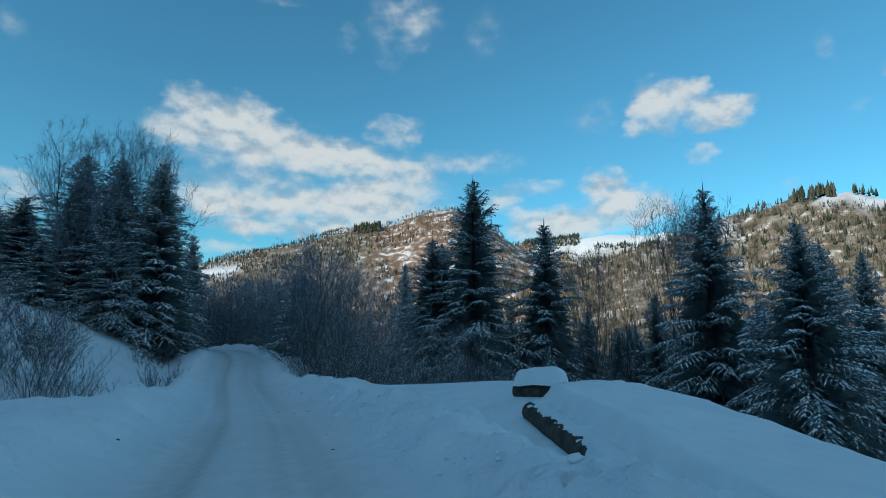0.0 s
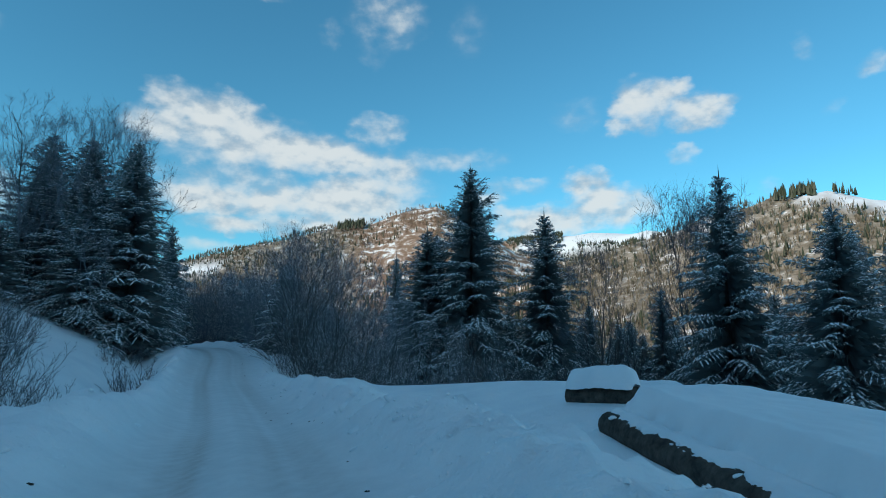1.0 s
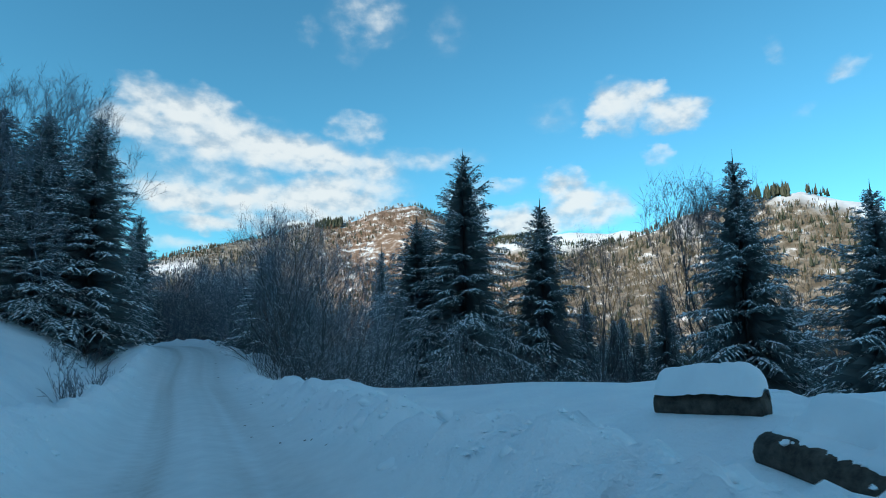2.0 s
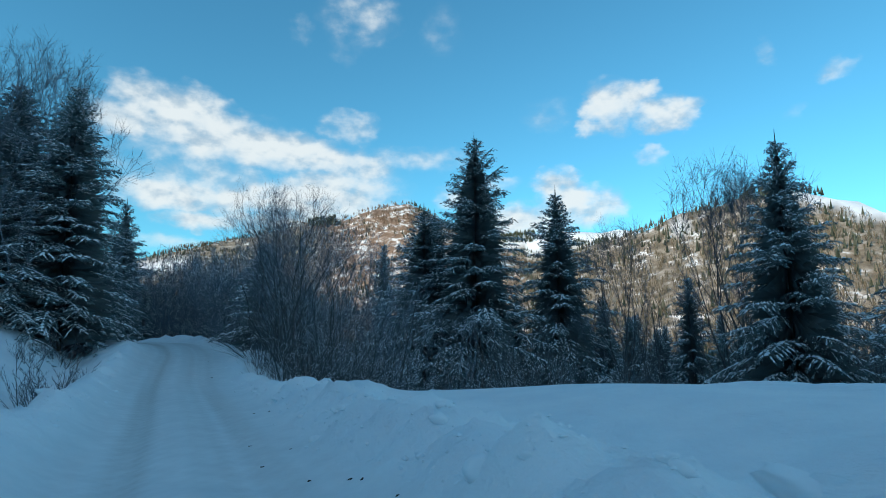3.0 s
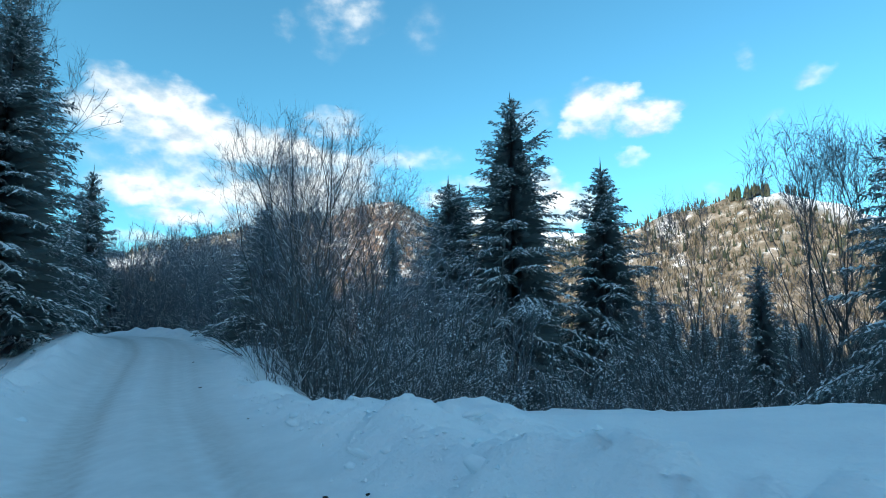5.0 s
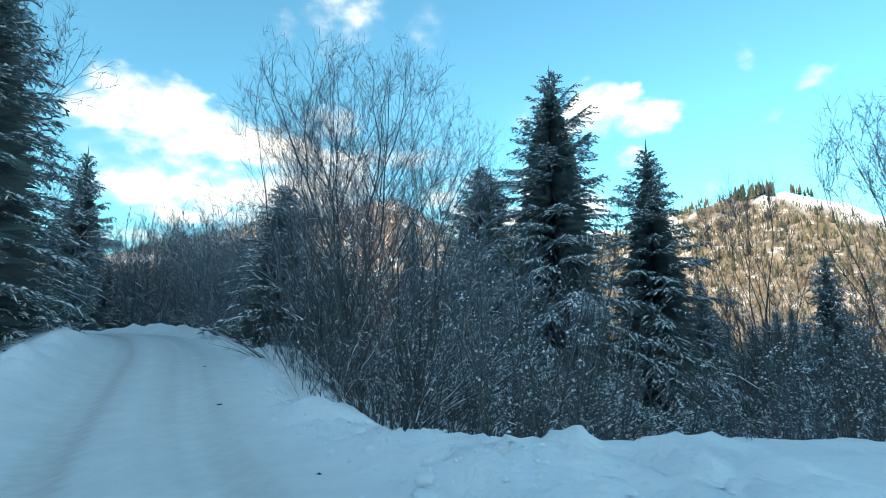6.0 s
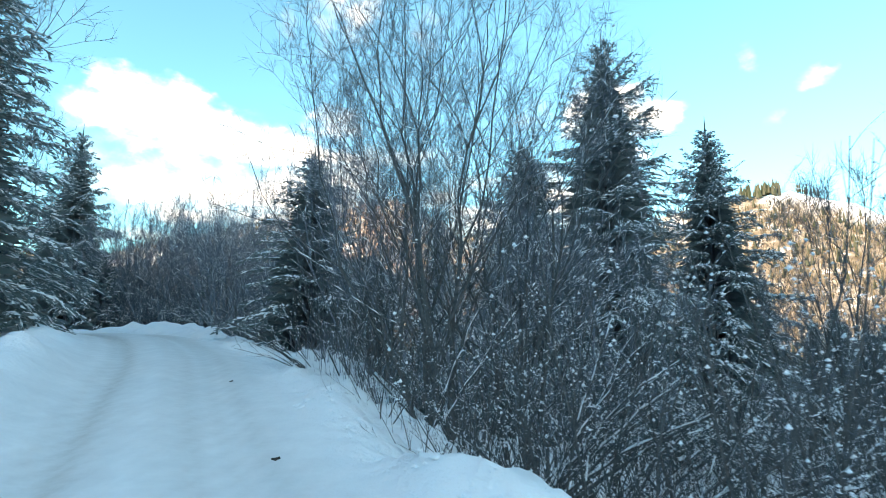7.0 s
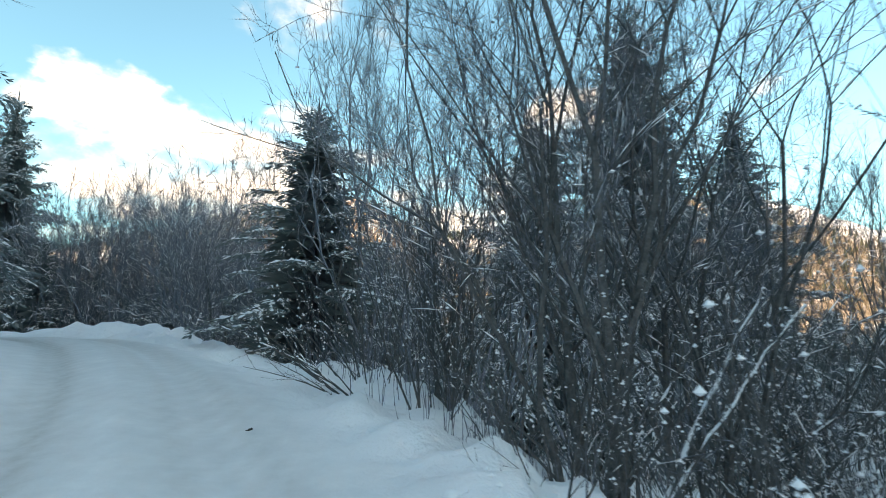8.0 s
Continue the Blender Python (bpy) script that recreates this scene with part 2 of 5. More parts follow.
# ---- mesh helpers ----
class Soup:
    """Vertices and faces gathered before they become one mesh."""

    def __init__(self):
        self.v, self.f = [], []

    def add(self, verts, faces):
        o = len(self.v)
        self.v.extend(verts)
        self.f.extend([tuple(o + i for i in f) for f in faces])

    def tube(self, pts, radii, sides, caps=True):
        o = len(self.v)
        n = len(pts)
        for i, (q, r) in enumerate(zip(pts, radii)):
            d = (pts[min(i + 1, n - 1)] - pts[max(i - 1, 0)]).normalized()
            a = d.cross(Vector((0, 0, 1)) if abs(d.z) < 0.9 else Vector((1, 0, 0))).normalized()
            b = d.cross(a)
            for k in range(sides):
                w = 2 * math.pi * k / sides
                self.v.append(q + (a * math.cos(w) + b * math.sin(w)) * r)
        for i in range(n - 1):
            for k in range(sides):
                k2 = (k + 1) % sides
                self.f.append((o + i * sides + k, o + i * sides + k2, o + (i + 1) * sides + k2, o + (i + 1) * sides + k))
        if caps:
            self.f.append(tuple(o + (n - 1) * sides + k for k in range(sides)))
            self.f.append(tuple(o + k for k in reversed(range(sides))))

    def spike(self, pts, r):
        """A three-sided shoot that tapers to a point."""
        o = len(self.v)
        for q, w in zip(pts[:-1], (r, r * 0.6)):
            d = (pts[-1] - pts[0]).normalized()
            a = d.cross(Vector((0.2, 0.1, 1)) if abs(d.z) < 0.9 else Vector((1, 0, 0))).normalized()
            b = d.cross(a)
            self.v += [q + a * w, q - a * (w * 0.5) + b * (w * 0.87), q - a * (w * 0.5) - b * (w * 0.87)]
        n = len(pts) - 1
        self.v.append(pts[-1])
        e = o + 3 * n
        for i in range(n - 1):
            self.f += [(o + 3 * i + k, o + 3 * i + (k + 1) % 3, o + 3 * i + 3 + (k + 1) % 3, o + 3 * i + 3 + k) for k in range(3)]
        self.f += [(e - 3 + k, e - 3 + (k + 1) % 3, e) for k in range(3)]

    def lump(self, c, rx, ry, rz):
        x, y, z = c
        self.add([Vector((x + rx, y, z)), Vector((x, y + ry, z)), Vector((x - rx, y, z)), Vector((x, y - ry, z)), Vector((x, y, z + rz)), Vector((x, y, z - rz * 0.5))],
                 [(0, 1, 4), (1, 2, 4), (2, 3, 4), (3, 0, 4), (1, 0, 5), (2, 1, 5), (3, 2, 5), (0, 3, 5)])


def part(name, soup, mat, parent=None, label="", smooth=False):
    """Links a Soup or a bmesh as ONE mesh object, under a thing or a part."""
    me = bpy.data.meshes.new(name)
    if isinstance(soup, Soup):
        me.from_pydata([tuple(q) for q in soup.v], [], soup.f)
    else:
        soup.to_mesh(me)
        soup.free()
    me.materials.append(mat)
    if smooth:
        me.polygons.foreach_set("use_smooth", [True] * len(me.polygons))
    ob = new(name, me)
    ob.parent = parent
    if label:
        tagged(ob, label)
    return ob


# ---- the lie of the land ----
ROAD = np.array([(4, -12, .3), (0, 0, .15), (-1.08, 3.07, .07), (-3.13, 9.96, -.19), (-4.94, 15.66, -.33), (-7.12, 21.8, -.37), (-8.67, 25.97, -.3), (-10.24, 30.28, -.15),
                 (-11.6, 34.5, .25), (-13.1, 39, .7), (-15.6, 44, 1.05), (-20, 48.3, 1.15), (-27, 51.5, 1.0), (-42, 55, .6), (-70, 60, 0.0)])
BENCH = np.array([(5, -25), (3.0, -8), (2.7, 0), (3.5, 4.2), (4.5, 10), (5.0, 15), (6.3, 21.5), (6.4, 25.6), (3.5, 28.6), (0, 30.0), (-4, 30.4), (-6.0, 30.4), (-7.1, 30.8), (-7.7, 31.9), (-7.9, 33.6), (-8.2, 36.3), (-9.0, 39.0), (-10.2, 43), (-12.6, 47.2), (-17.3, 50.8),
                  (-25, 54), (-42, 58), (-70, 63), (-70, 57), (-42, 52), (-28, 48.7), (-21.5, 45.8), (-18, 42), (-15.3, 37), (-13.6, 32.5), (-12.2, 29), (-10.7, 25), (-9.2, 21), (-7.5, 15.6), (-7.4, 14.0), (-9.0, 13.4), (-17, 12.6), (-17, -8), (-5, -16), (5, -25)])
N_RIGHT = 23
MID = np.array([(-90, 5), (-60, 5.2), (-35, 5.8), (-23.5, 6.6), (-19.8, 8.0), (-17.3, 8.5), (-14.3, 9.3), (-12.2, 10.1), (-10.1, 10.7), (-5.2, 11.3), (-3, 12.2), (-.8, 12.7), (.9, 12.9), (2.6, 12.2), (4.8, 10.9), (6.6, 9.7), (8.5, 8.6), (10.6, 7.6), (20, 5), (60, 4)])
BACK = np.array([(-10, 4), (3, 8.5), (6.4, 9.3), (8, 9.5), (10.4, 9.7), (13.4, 10), (15.9, 9.9), (20.4, 9.9), (23.3, 9.6), (32, 8), (50, 5)])
RIGHT = np.array([(0, 2.5), (6, 5), (11.7, 6.8), (16.9, 8.4), (21.9, 9.8), (25.7, 11.1), (28.4, 11.7), (31, 12.1), (33.5, 12.4), (35.5, 12.1), (37.4, 11.5), (40, 10.4), (42.6, 9.0), (50, 7), (90, 6), (180, 5)])


def wobble(x, y, s, seed=0.0, octaves=4):
    """A cheap smooth field, about -1 to 1, with features s metres wide."""
    out, amp, tot = 0 * x, 1.0, 0.0
    rng = random.Random(int(seed * 1000) + 17)
    for k in range(octaves):
        for j in range(3):
            w = rng.uniform(0, math.pi)
            ph, ph2 = rng.uniform(0, 6.28), rng.uniform(0, 6.28)
            u = (x * math.cos(w) + y * math.sin(w)) / s * 3.1
            v = (-x * math.sin(w) + y * math.cos(w)) / s * 2.6
            out = out + amp * np.sin(u + ph + 0.9 * np.sin(v + ph2))
            tot += amp * 0.6
        amp, s = amp * 0.55, s * 0.47
    return out / tot


def rugged(x, y, s, seed, octaves=4):
    """Fractal noise, about -1 to 1, with features s metres wide."""
    flat = zip(np.ravel(x) / s, np.ravel(y) / s)
    return np.array([noise.fractal((a, b, seed), 0.9, 2.1, octaves) for a, b in flat]).reshape(np.shape(x))


def lumpy(x, y, where):
    """Ploughed lumps of snow, 0 to about 0.15 m high, where the mask is set."""
    out = np.zeros(np.shape(x))
    out[where] = [0.13 * max(0.0, noise.noise((a * 2.9, b * 2.9, 3.3)) - 0.08) + 0.13 * max(0.0, noise.noise((a * 5.5, b * 5.5, 8.1)) - 0.1) for a, b in zip(x[where], y[where])]
    return out


def sstep(a, b, v):
    q = np.clip((v - a) / (b - a), 0, 1)
    return q * q * (3 - 2 * q)


def seg_dist(x, y, pts, closed=False):
    """Distance to a polyline, with the index and the share along the nearest piece."""
    best = np.full(x.shape, 1e9)
    idx, share = np.zeros(x.shape, int), np.zeros(x.shape)
    n = len(pts) if closed else len(pts) - 1
    for i in range(n):
        a, b = pts[i][:2], pts[(i + 1) % len(pts)][:2]
        ex, ey = b[0] - a[0], b[1] - a[1]
        q = np.clip(((x - a[0]) * ex + (y - a[1]) * ey) / (ex * ex + ey * ey + 1e-9), 0, 1)
        d = np.hypot(x - a[0] - q * ex, y - a[1] - q * ey)
        m = d < best
        best, idx, share = np.where(m, d, best), np.where(m, i, idx), np.where(m, q, share)
    return best, idx, share


def inside(x, y, poly):
    r = np.zeros(x.shape, bool)
    for i in range(len(poly)):
        (x1, y1), (x2, y2) = poly[i], poly[i - 1]
        if y1 != y2:
            r ^= ((y1 > y) != (y2 > y)) & (x < (x2 - x1) * (y - y1) / (y2 - y1) + x1)
    return r


def smooth_path(pts, n=6):
    """Catmull-Rom through the points."""
    out = []
    for i in range(len(pts) - 1):
        p0, p1, p2, p3 = pts[max(i - 1, 0)], pts[i], pts[i + 1], pts[min(i + 2, len(pts) - 1)]
        for k in range(n):
            q = k / n
            out.append(0.5 * (2 * p1 + (p2 - p0) * q + (2 * p0 - 5 * p1 + 4 * p2 - p3) * q * q + (3 * p1 - p0 - 3 * p2 + p3) * q ** 3))
    out.append(pts[-1])
    return np.array(out)


ROADS = smooth_path(ROAD, 4)


def snowfield(az, el, r):
    """Open snow on the far slopes, from the azimuth and the elevation at which they lie."""
    wav = 0.5 * np.sin(az * 2.3) + 0.3 * np.sin(az * 5.1 + 1)
    crest_r = np.interp(az, RIGHT[:, 0], RIGHT[:, 1]) + 0.1
    on_r = (r < 680) & (az > 12)
    f = on_r & (az > 33.2 - 0.4 * wav) & (el > crest_r - 1.0 + 0.35 * wav - 0.03 * (az - 33))
    strip = on_r & (az > 22) & (az < 30.5) & (np.abs(el - (crest_r - 1.15 - 0.08 * (az - 26) + 0.1 * wav)) < 0.16 + 0.08 * wav)
    far = (r > 1000) & (az > 8.5 + 0.4 * wav) & (az < 24) & (el > 8.6 + 0.4 * wav)
    m1 = (r < 1000) & (np.abs(az + 14.8) < 1.9) & (np.abs(el - (8.75 + 0.22 * (az + 14.8) + 0.06 * wav)) < 0.26)
    m2 = (r < 1000) & (np.abs(az + 21.5) < 2.2) & (np.abs(el - (6.5 + 0.25 * (az + 21.5) + 0.1 * wav)) < 0.33)
    return (f | strip | far | m1 | m2) * 1.0


def lay(x, y):
    """Height of the land, wheel-track share and brush share at arrays x, y."""
    x, y = np.asarray(x, float), np.asarray(y, float)
    rd, ri, rq = seg_dist(x, y, ROADS)
    rz = ROADS[ri, 2] * (1 - rq) + ROADS[np.minimum(ri + 1, len(ROADS) - 1), 2] * rq
    a, b = ROADS[ri], ROADS[np.minimum(ri + 1, len(ROADS) - 1)]
    side = np.where((b[..., 0] - a[..., 0]) * (y - a[..., 1]) - (b[..., 1] - a[..., 1]) * (x - a[..., 0]) > 0, -1.0, 1.0)
    d = rd * side                                     # right of the road: plus
    bd, bi, bq = seg_dist(x, y, BENCH, True)
    ins = inside(x, y, BENCH)
    out = np.where(ins, 0.0, bd)
    falls = (bi < N_RIGHT - 1) | ((bi == len(BENCH) - 1))
    r, az = np.hypot(x, y), np.degrees(np.arctan2(x, y))
    n0, n1, n2, n3 = wobble(x, y, 9, 1, 2), wobble(x, y, 7, 1), wobble(x, y, 1.6, 2), wobble(x, y, 0.55, 3)
    # road, berms and the shelf beside it
    z = rz + 0.05 * n0
    berm_r = np.exp(-((d - 2.45 - 0.25 * n1) / np.where(d < 2.45, 0.7, 1.5)) ** 2) * (0.46 + 0.24 * sstep(8, 12, y) * (1 - sstep(17, 25, y)) - 0.16 * sstep(18, 28, y) - 0.08 * sstep(30, 40, y) + 0.10 * n1)
    berm_l = np.exp(-((d + 2.2 - 0.2 * n1) / 0.62) ** 2) * (0.36 + 0.18 * (1 - sstep(18, 30, y)) * sstep(12, 16, y) - 0.12 * (1 - sstep(12, 16, y)) + 0.12 * n1)
    z = z + (0.52 + 0.10 * n0) * sstep(1.5, 2.9, -d) * (1 - sstep(13.5, 16.5, y))
    rough = sstep(1.4, 2.2, rd) * (1 - sstep(3.8, 6.0, rd))
    z = z + berm_r + berm_l + rough * np.where(d > 0, 1.0, 0.75) * (0.15 * n2 + 0.15 * n3)
    z = z + 0.60 * sstep(4.2, 9.0, d) * (1 - 0.8 * sstep(15, 25, y - 1.0 * (x + 4)))
    z = z - 0.48 * sstep(1.0, 3.0, d) * sstep(33, 38, y) * (1 - sstep(44, 50, y))
    z = z - 0.34 * np.exp(-((x + 6.6) / 1.2) ** 2 - ((y - 30.0) / 1.8) ** 2) - 0.40 * sstep(-9.3, -8.0, x) * sstep(30.5, 32, y) * (1 - sstep(35.5, 37.5, y)) * (1 - sstep(-7, -5, x)) - 0.32 * sstep(1.5, 5.5, x) * sstep(21, 27, y) - 0.27 * sstep(27.3, 29.6, y) * (1 - sstep(33, 36, y)) * sstep(-6.4, -5.2, x) * (1 - sstep(1, 4, x))
    z = z + lumpy(x, y, (rough > 0.02) & (r < 60)) * rough * np.where(d > 0, 1.0, 0.8)
    z = z + 0.26 * np.exp(-((x + 4.0) / 0.9) ** 2 - ((y - 26.9) / 1.1) ** 2)
    log_line = x - (1.75 + (13 - y) * 0.084)
    z = z - (0.14 + 0.06 * np.clip(12.5 - y, 0, 5)) * np.exp(-(log_line / 1.15) ** 2) * (1 - sstep(12.0, 14.0, y)) * sstep(3.5, 6.0, y)
    # snow banked against the two logs
    q = np.clip((12.75 - y) / 5.95, -0.1, 1.3)
    bank = np.maximum(0.11 - 0.35 * q - 0.085 - z, 0) * np.exp(-((x - 1.84 - 0.5 * q) / 0.55) ** 2) * sstep(4.6, 6.0, y) * (1 - sstep(12.9, 13.4, y))
    q = np.clip(((x - 1.92) * 0.96 - (y - 15.65) * 1.2) / 2.36, 0, 1)
    off = np.hypot(x - 1.92 - 0.96 * q, y - 15.65 + 1.2 * q)
    bank = np.maximum(bank, np.maximum(0.31 + 0.07 * q - 0.10 - z, 0) * np.exp(-(off / 0.75) ** 2))
    z = z + bank
    # outer lip of the shelf
    edge = np.where(ins, bd, 0)
    lip = np.exp(-(edge / 1.1) ** 2) * np.where(ins & falls, 1, 0)
    z = z + lip * (0.18 * n1 + 0.05 * n2)
    # wheel tracks
    tr = np.exp(-((rd - 0.72) / 0.3) ** 2)
    tr = np.clip(tr + 0.35 * np.exp(-((rd) / 1.3) ** 4), 0, 1)
    z = z - 0.06 * np.exp(-((rd - 0.74) / 0.24) ** 2) + 0.035 * np.exp(-(rd / 0.2) ** 2) + 0.003 * np.sin(d * 10 + 1.6 * n0) * (1 - sstep(1.2, 2.0, rd))
    along = ri + rq
    streak = 0.5 + 0.28 * np.sin(d * 7.3 + 0.5 * np.sin(along * 0.35)) + 0.22 * np.sin(d * 19 + 0.8 * np.sin(along * 0.21 + 1)) + 0.2 * n0
    tr = np.clip(tr * streak * 0.7, 0, 1) * np.where(rd < 2.4, 1, 0) * (1 - sstep(1.3, 2.2, rd))
    # falling bank on the right, rising bank on the left
    base_r = z - 6.5 * (1 - np.exp(-np.maximum(out, 0) * 0.11)) * np.where(falls, 1, 0)
    base_l = z + (0.42 * np.maximum(out - 1.4, 0) * sstep(1.0, 4.0, out) - 0.62 * np.exp(-((out - 1.3) / 0.95) ** 2) * sstep(0, .8, out))
    left_cap = 8.0
    base_l = np.where(base_l > 3, 3 + left_cap * (1 - np.exp(-(base_l - 3) / left_cap)), base_l)
    near = np.where(falls, base_r + 0.25 * n1 * sstep(0, 4, out), base_l + 0.15 * n1 * sstep(0, 3, out))
    # valley and hills
    far = sstep(60, 160, r)
    z = near * (1 - far) + np.where(falls, -9, 4) * far
    hill = 0 * z
    big = rugged(x, y, 160, 5.5, 5) if np.any(r > 60) else 0 * x
    for prof, r0, r1, rough_h, lift in ((MID, 600, 950, 10, 0.3), (BACK, 1050, 1450, 3, 0.4), (RIGHT, 360, 620, 6, 0.1)):
        e = np.interp(az, prof[:, 0], prof[:, 1])
        crest = np.tan(np.radians(e + lift)) * r1 + np.where(falls, 10.5, -2.5)
        q = np.clip((r - r0) / (r1 - r0), 0, 1)
        up = q * (0.75 + 0.25 * q) * crest
        down = np.maximum(r - r1, 0)
        h = up - 0.00035 * down ** 2 - 0.10 * down
        h = h + rough_h * big * np.clip(q * (1 - q) * 4, 0, 1)
        hill = np.maximum(hill, h)
    z = np.where(r > 60, np.maximum(z, z + hill * sstep(60, 200, r)), z)
    # the wooded ridge behind, which keeps the low sun off the road
    off = np.abs((az - SUN_AZ + 180) % 360 - 180)
    ridge = 175 * (1 - sstep(38, 72, off)) * sstep(20, 270, r) * (1 - 0.6 * sstep(300, 900, r))
    z = z + ridge
    br = sstep(110, 170, r) * (1 - snowfield(az, np.degrees(np.arctan2(z - 1.45, r)), r))
    bare_hill = sstep(-9, -5, az) * (1 - sstep(9, 13, az)) * sstep(300, 500, r)
    return z, tr, br, 1 - sstep(1.3, 2.1, rd), bare_hill


def ground_z(x, y):
    return float(lay(np.array([x]), np.array([y]))[0][0])


def graded(lo, hi, step, far_lo, far_hi, growth):
    mid = list(np.arange(lo, hi + step / 2, step))
    s, v, up = step, mid[-1], []
    while v < far_hi:
        s = min(s * growth, 40)
        v += s
        up.append(v)
    s, v, dn = step, mid[0], []
    while v > far_lo:
        s = min(s * growth, 40)
        v -= s
        dn.append(v)
    return np.array(dn[::-1] + mid + up)


gx, gy = graded(-15, 6, 0.14, -1700, 1700, 1.055), graded(2, 44, 0.15, -900, 1900, 1.055)
X, Y = np.meshgrid(gx, gy)
Z, TRACK, BRUSH, PACKED, OPEN_HILL = lay(X, Y)
nx, ny = len(gx), len(gy)
gm = bpy.data.meshes.new("ground")
i0 = (np.arange(ny - 1)[:, None] * nx + np.arange(nx - 1)[None, :]).ravel()
quads = np.stack([i0, i0 + 1, i0 + nx + 1, i0 + nx], 1)
gm.vertices.add(nx * ny)
gm.vertices.foreach_set("co", np.stack([X, Y, Z], -1).ravel().astype(np.float32))
gm.loops.add(quads.size)
gm.loops.foreach_set("vertex_index", quads.ravel().astype(np.int32))
gm.polygons.add(len(quads))
gm.polygons.foreach_set("loop_start", np.arange(0, quads.size, 4, dtype=np.int32))
gm.polygons.foreach_set("use_smooth", [True] * len(quads))
for nm, arr in (("track", TRACK), ("brush", BRUSH), ("packed", PACKED), ("open_hill", OPEN_HILL)):
    gm.attributes.new(nm, "FLOAT", "POINT").data.foreach_set("value", arr.ravel().astype(np.float32))
gm.update(calc_edges=True)
gm.validate()
gm.materials.append(GROUND)
ground = tagged(new("ground", gm), "snow-covered mountain road, banks and hillsides in shade", "ground", kind="structure")


# ---- trees ----
def spruce(seed, h, spread, bare_low=0.04, dens=1.0, snow=0.5, full=0.8):
    """A snow-laden spruce: trunk, crown of drooping boughs, snow on the boughs."""
    rng = random.Random(seed)
    top = tagged(new("spruce_tree"), "tall dark green spruce with fresh snow on its boughs", "tree", "spruces by the road")
    tr, cr, sn = Soup(), Soup(), Soup()
    wob = [Vector((rng.uniform(-1, 1), rng.uniform(-1, 1), 0)) * h * 0.003 for _ in range(9)]
    tr.tube([Vector((0, 0, -0.8 + (h + 0.8) * k / 8)) + wob[k] for k in range(9)], [max(0.012, 0.0125 * h * (1 - k / 8) ** 0.9) for k in range(9)], 8)
    UP = Vector((0, 0, 1))
    z, a = h * bare_low + 0.15, rng.uniform(0, 6.28)

    def needle(base, d, ln, wide=1.0):
        """One hanging tuft of needles."""
        ln *= min(1.0, 0.4 + 4.5 * (1 - base.z / h))
        tip = base + d * ln
        pv = d.cross(Vector((rng.uniform(-1, 1), rng.uniform(-1, 1), 0.6))).normalized() * (rng.uniform(0.016, 0.038) * wide)
        m = base.lerp(tip, rng.uniform(0.35, 0.6))
        cr.add([base, m + pv, tip, m - pv], [(0, 1, 2), (0, 2, 3)])

    def snow_strip(p1, p2, sd, w):
        c = p1.lerp(p2, rng.uniform(0.35, 0.65))
        sn.add([p1 + UP * 0.012, c + sd * w - UP * 0.01, p2 + UP * 0.005, c - sd * w - UP * 0.01, c + UP * (0.04 + w * 0.55)], [(0, 1, 4), (1, 2, 4), (2, 3, 4), (3, 0, 4)])

    # dense inner foliage: ragged drooping skirts round the trunk
    zz = h * bare_low + 0.3
    while zz < h * 0.96:
        uu = zz / h
        R = spread * (1 - uu) ** full * (1 - 0.8 * math.exp(-(1 - uu) / 0.10)) * (0.48 + 0.10 * uu)
        n = 100
        ring = [Vector((math.cos(6.283 * k / n), math.sin(6.283 * k / n), 0)) for k in range(n)]
        inner = [Vector((0, 0, zz + 0.25)) + v * (0.10 * R) for v in ring]
        outer = [Vector((0, 0, zz)) + v * (R * (rng.uniform(0.75, 1.22) if k % 2 else rng.uniform(0.22, 0.6))) - UP * (R * rng.uniform(0.1, 0.4)) for k, v in enumerate(ring)]
        cr.add(inner + outer, [(k, (k + 1) % n, n + (k + 1) % n, n + k) for k in range(n)])
        zz += 0.24 + 0.14 * (1 - uu)
    while z < h - 0.12:
        u = z / h
        a += 2.4 + rng.uniform(-0.5, 0.5)
        L = spread * (1 - u) ** full * (1 - 0.72 * math.exp(-(1 - u) / 0.10)) * rng.choice((0.6, 0.82, 0.95, 1.0, 1.06, 1.2)) * rng.uniform(0.85, 1.1) * (1 + 0.12 * math.sin(a * 2 + seed)) + 0.13
        slope = 0.05 + 0.85 * u ** 2.4 + rng.uniform(-0.12, 0.14)
        droop = (0.52 - 0.46 * u) * rng.uniform(0.65, 1.3)
        lift = rng.uniform(0.0, 0.35) * droop
        out = Vector((math.cos(a), math.sin(a), 0))
        side = Vector((-math.sin(a), math.cos(a), 0))
        bend = rng.uniform(-0.14, 0.14)

        def at(q):
            return out * (L * q * (1 - 0.08 * q)) + side * (bend * L * q * q) + Vector((0, 0, z + L * (slope * q - droop * q * q + lift * q ** 4)))
        loaded = rng.random() < snow * (2.0 - 0.9 * u)
        cr.tube([at(0), at(0.4), at(0.75), at(1.0)], [0.012 + 0.008 * L, 0.010 + 0.005 * L, 0.008 + 0.002 * L, 0.004], 3, False)
        for i in range(3):
            d = (out * rng.uniform(0.4, 1.2) + side * rng.uniform(-0.9, 0.9) + UP * rng.uniform(-1.0, 0.0)).normalized()
            needle(at(rng.uniform(0.05, 0.62)), d, min(0.6, 0.22 + 0.12 * L), 1.9)
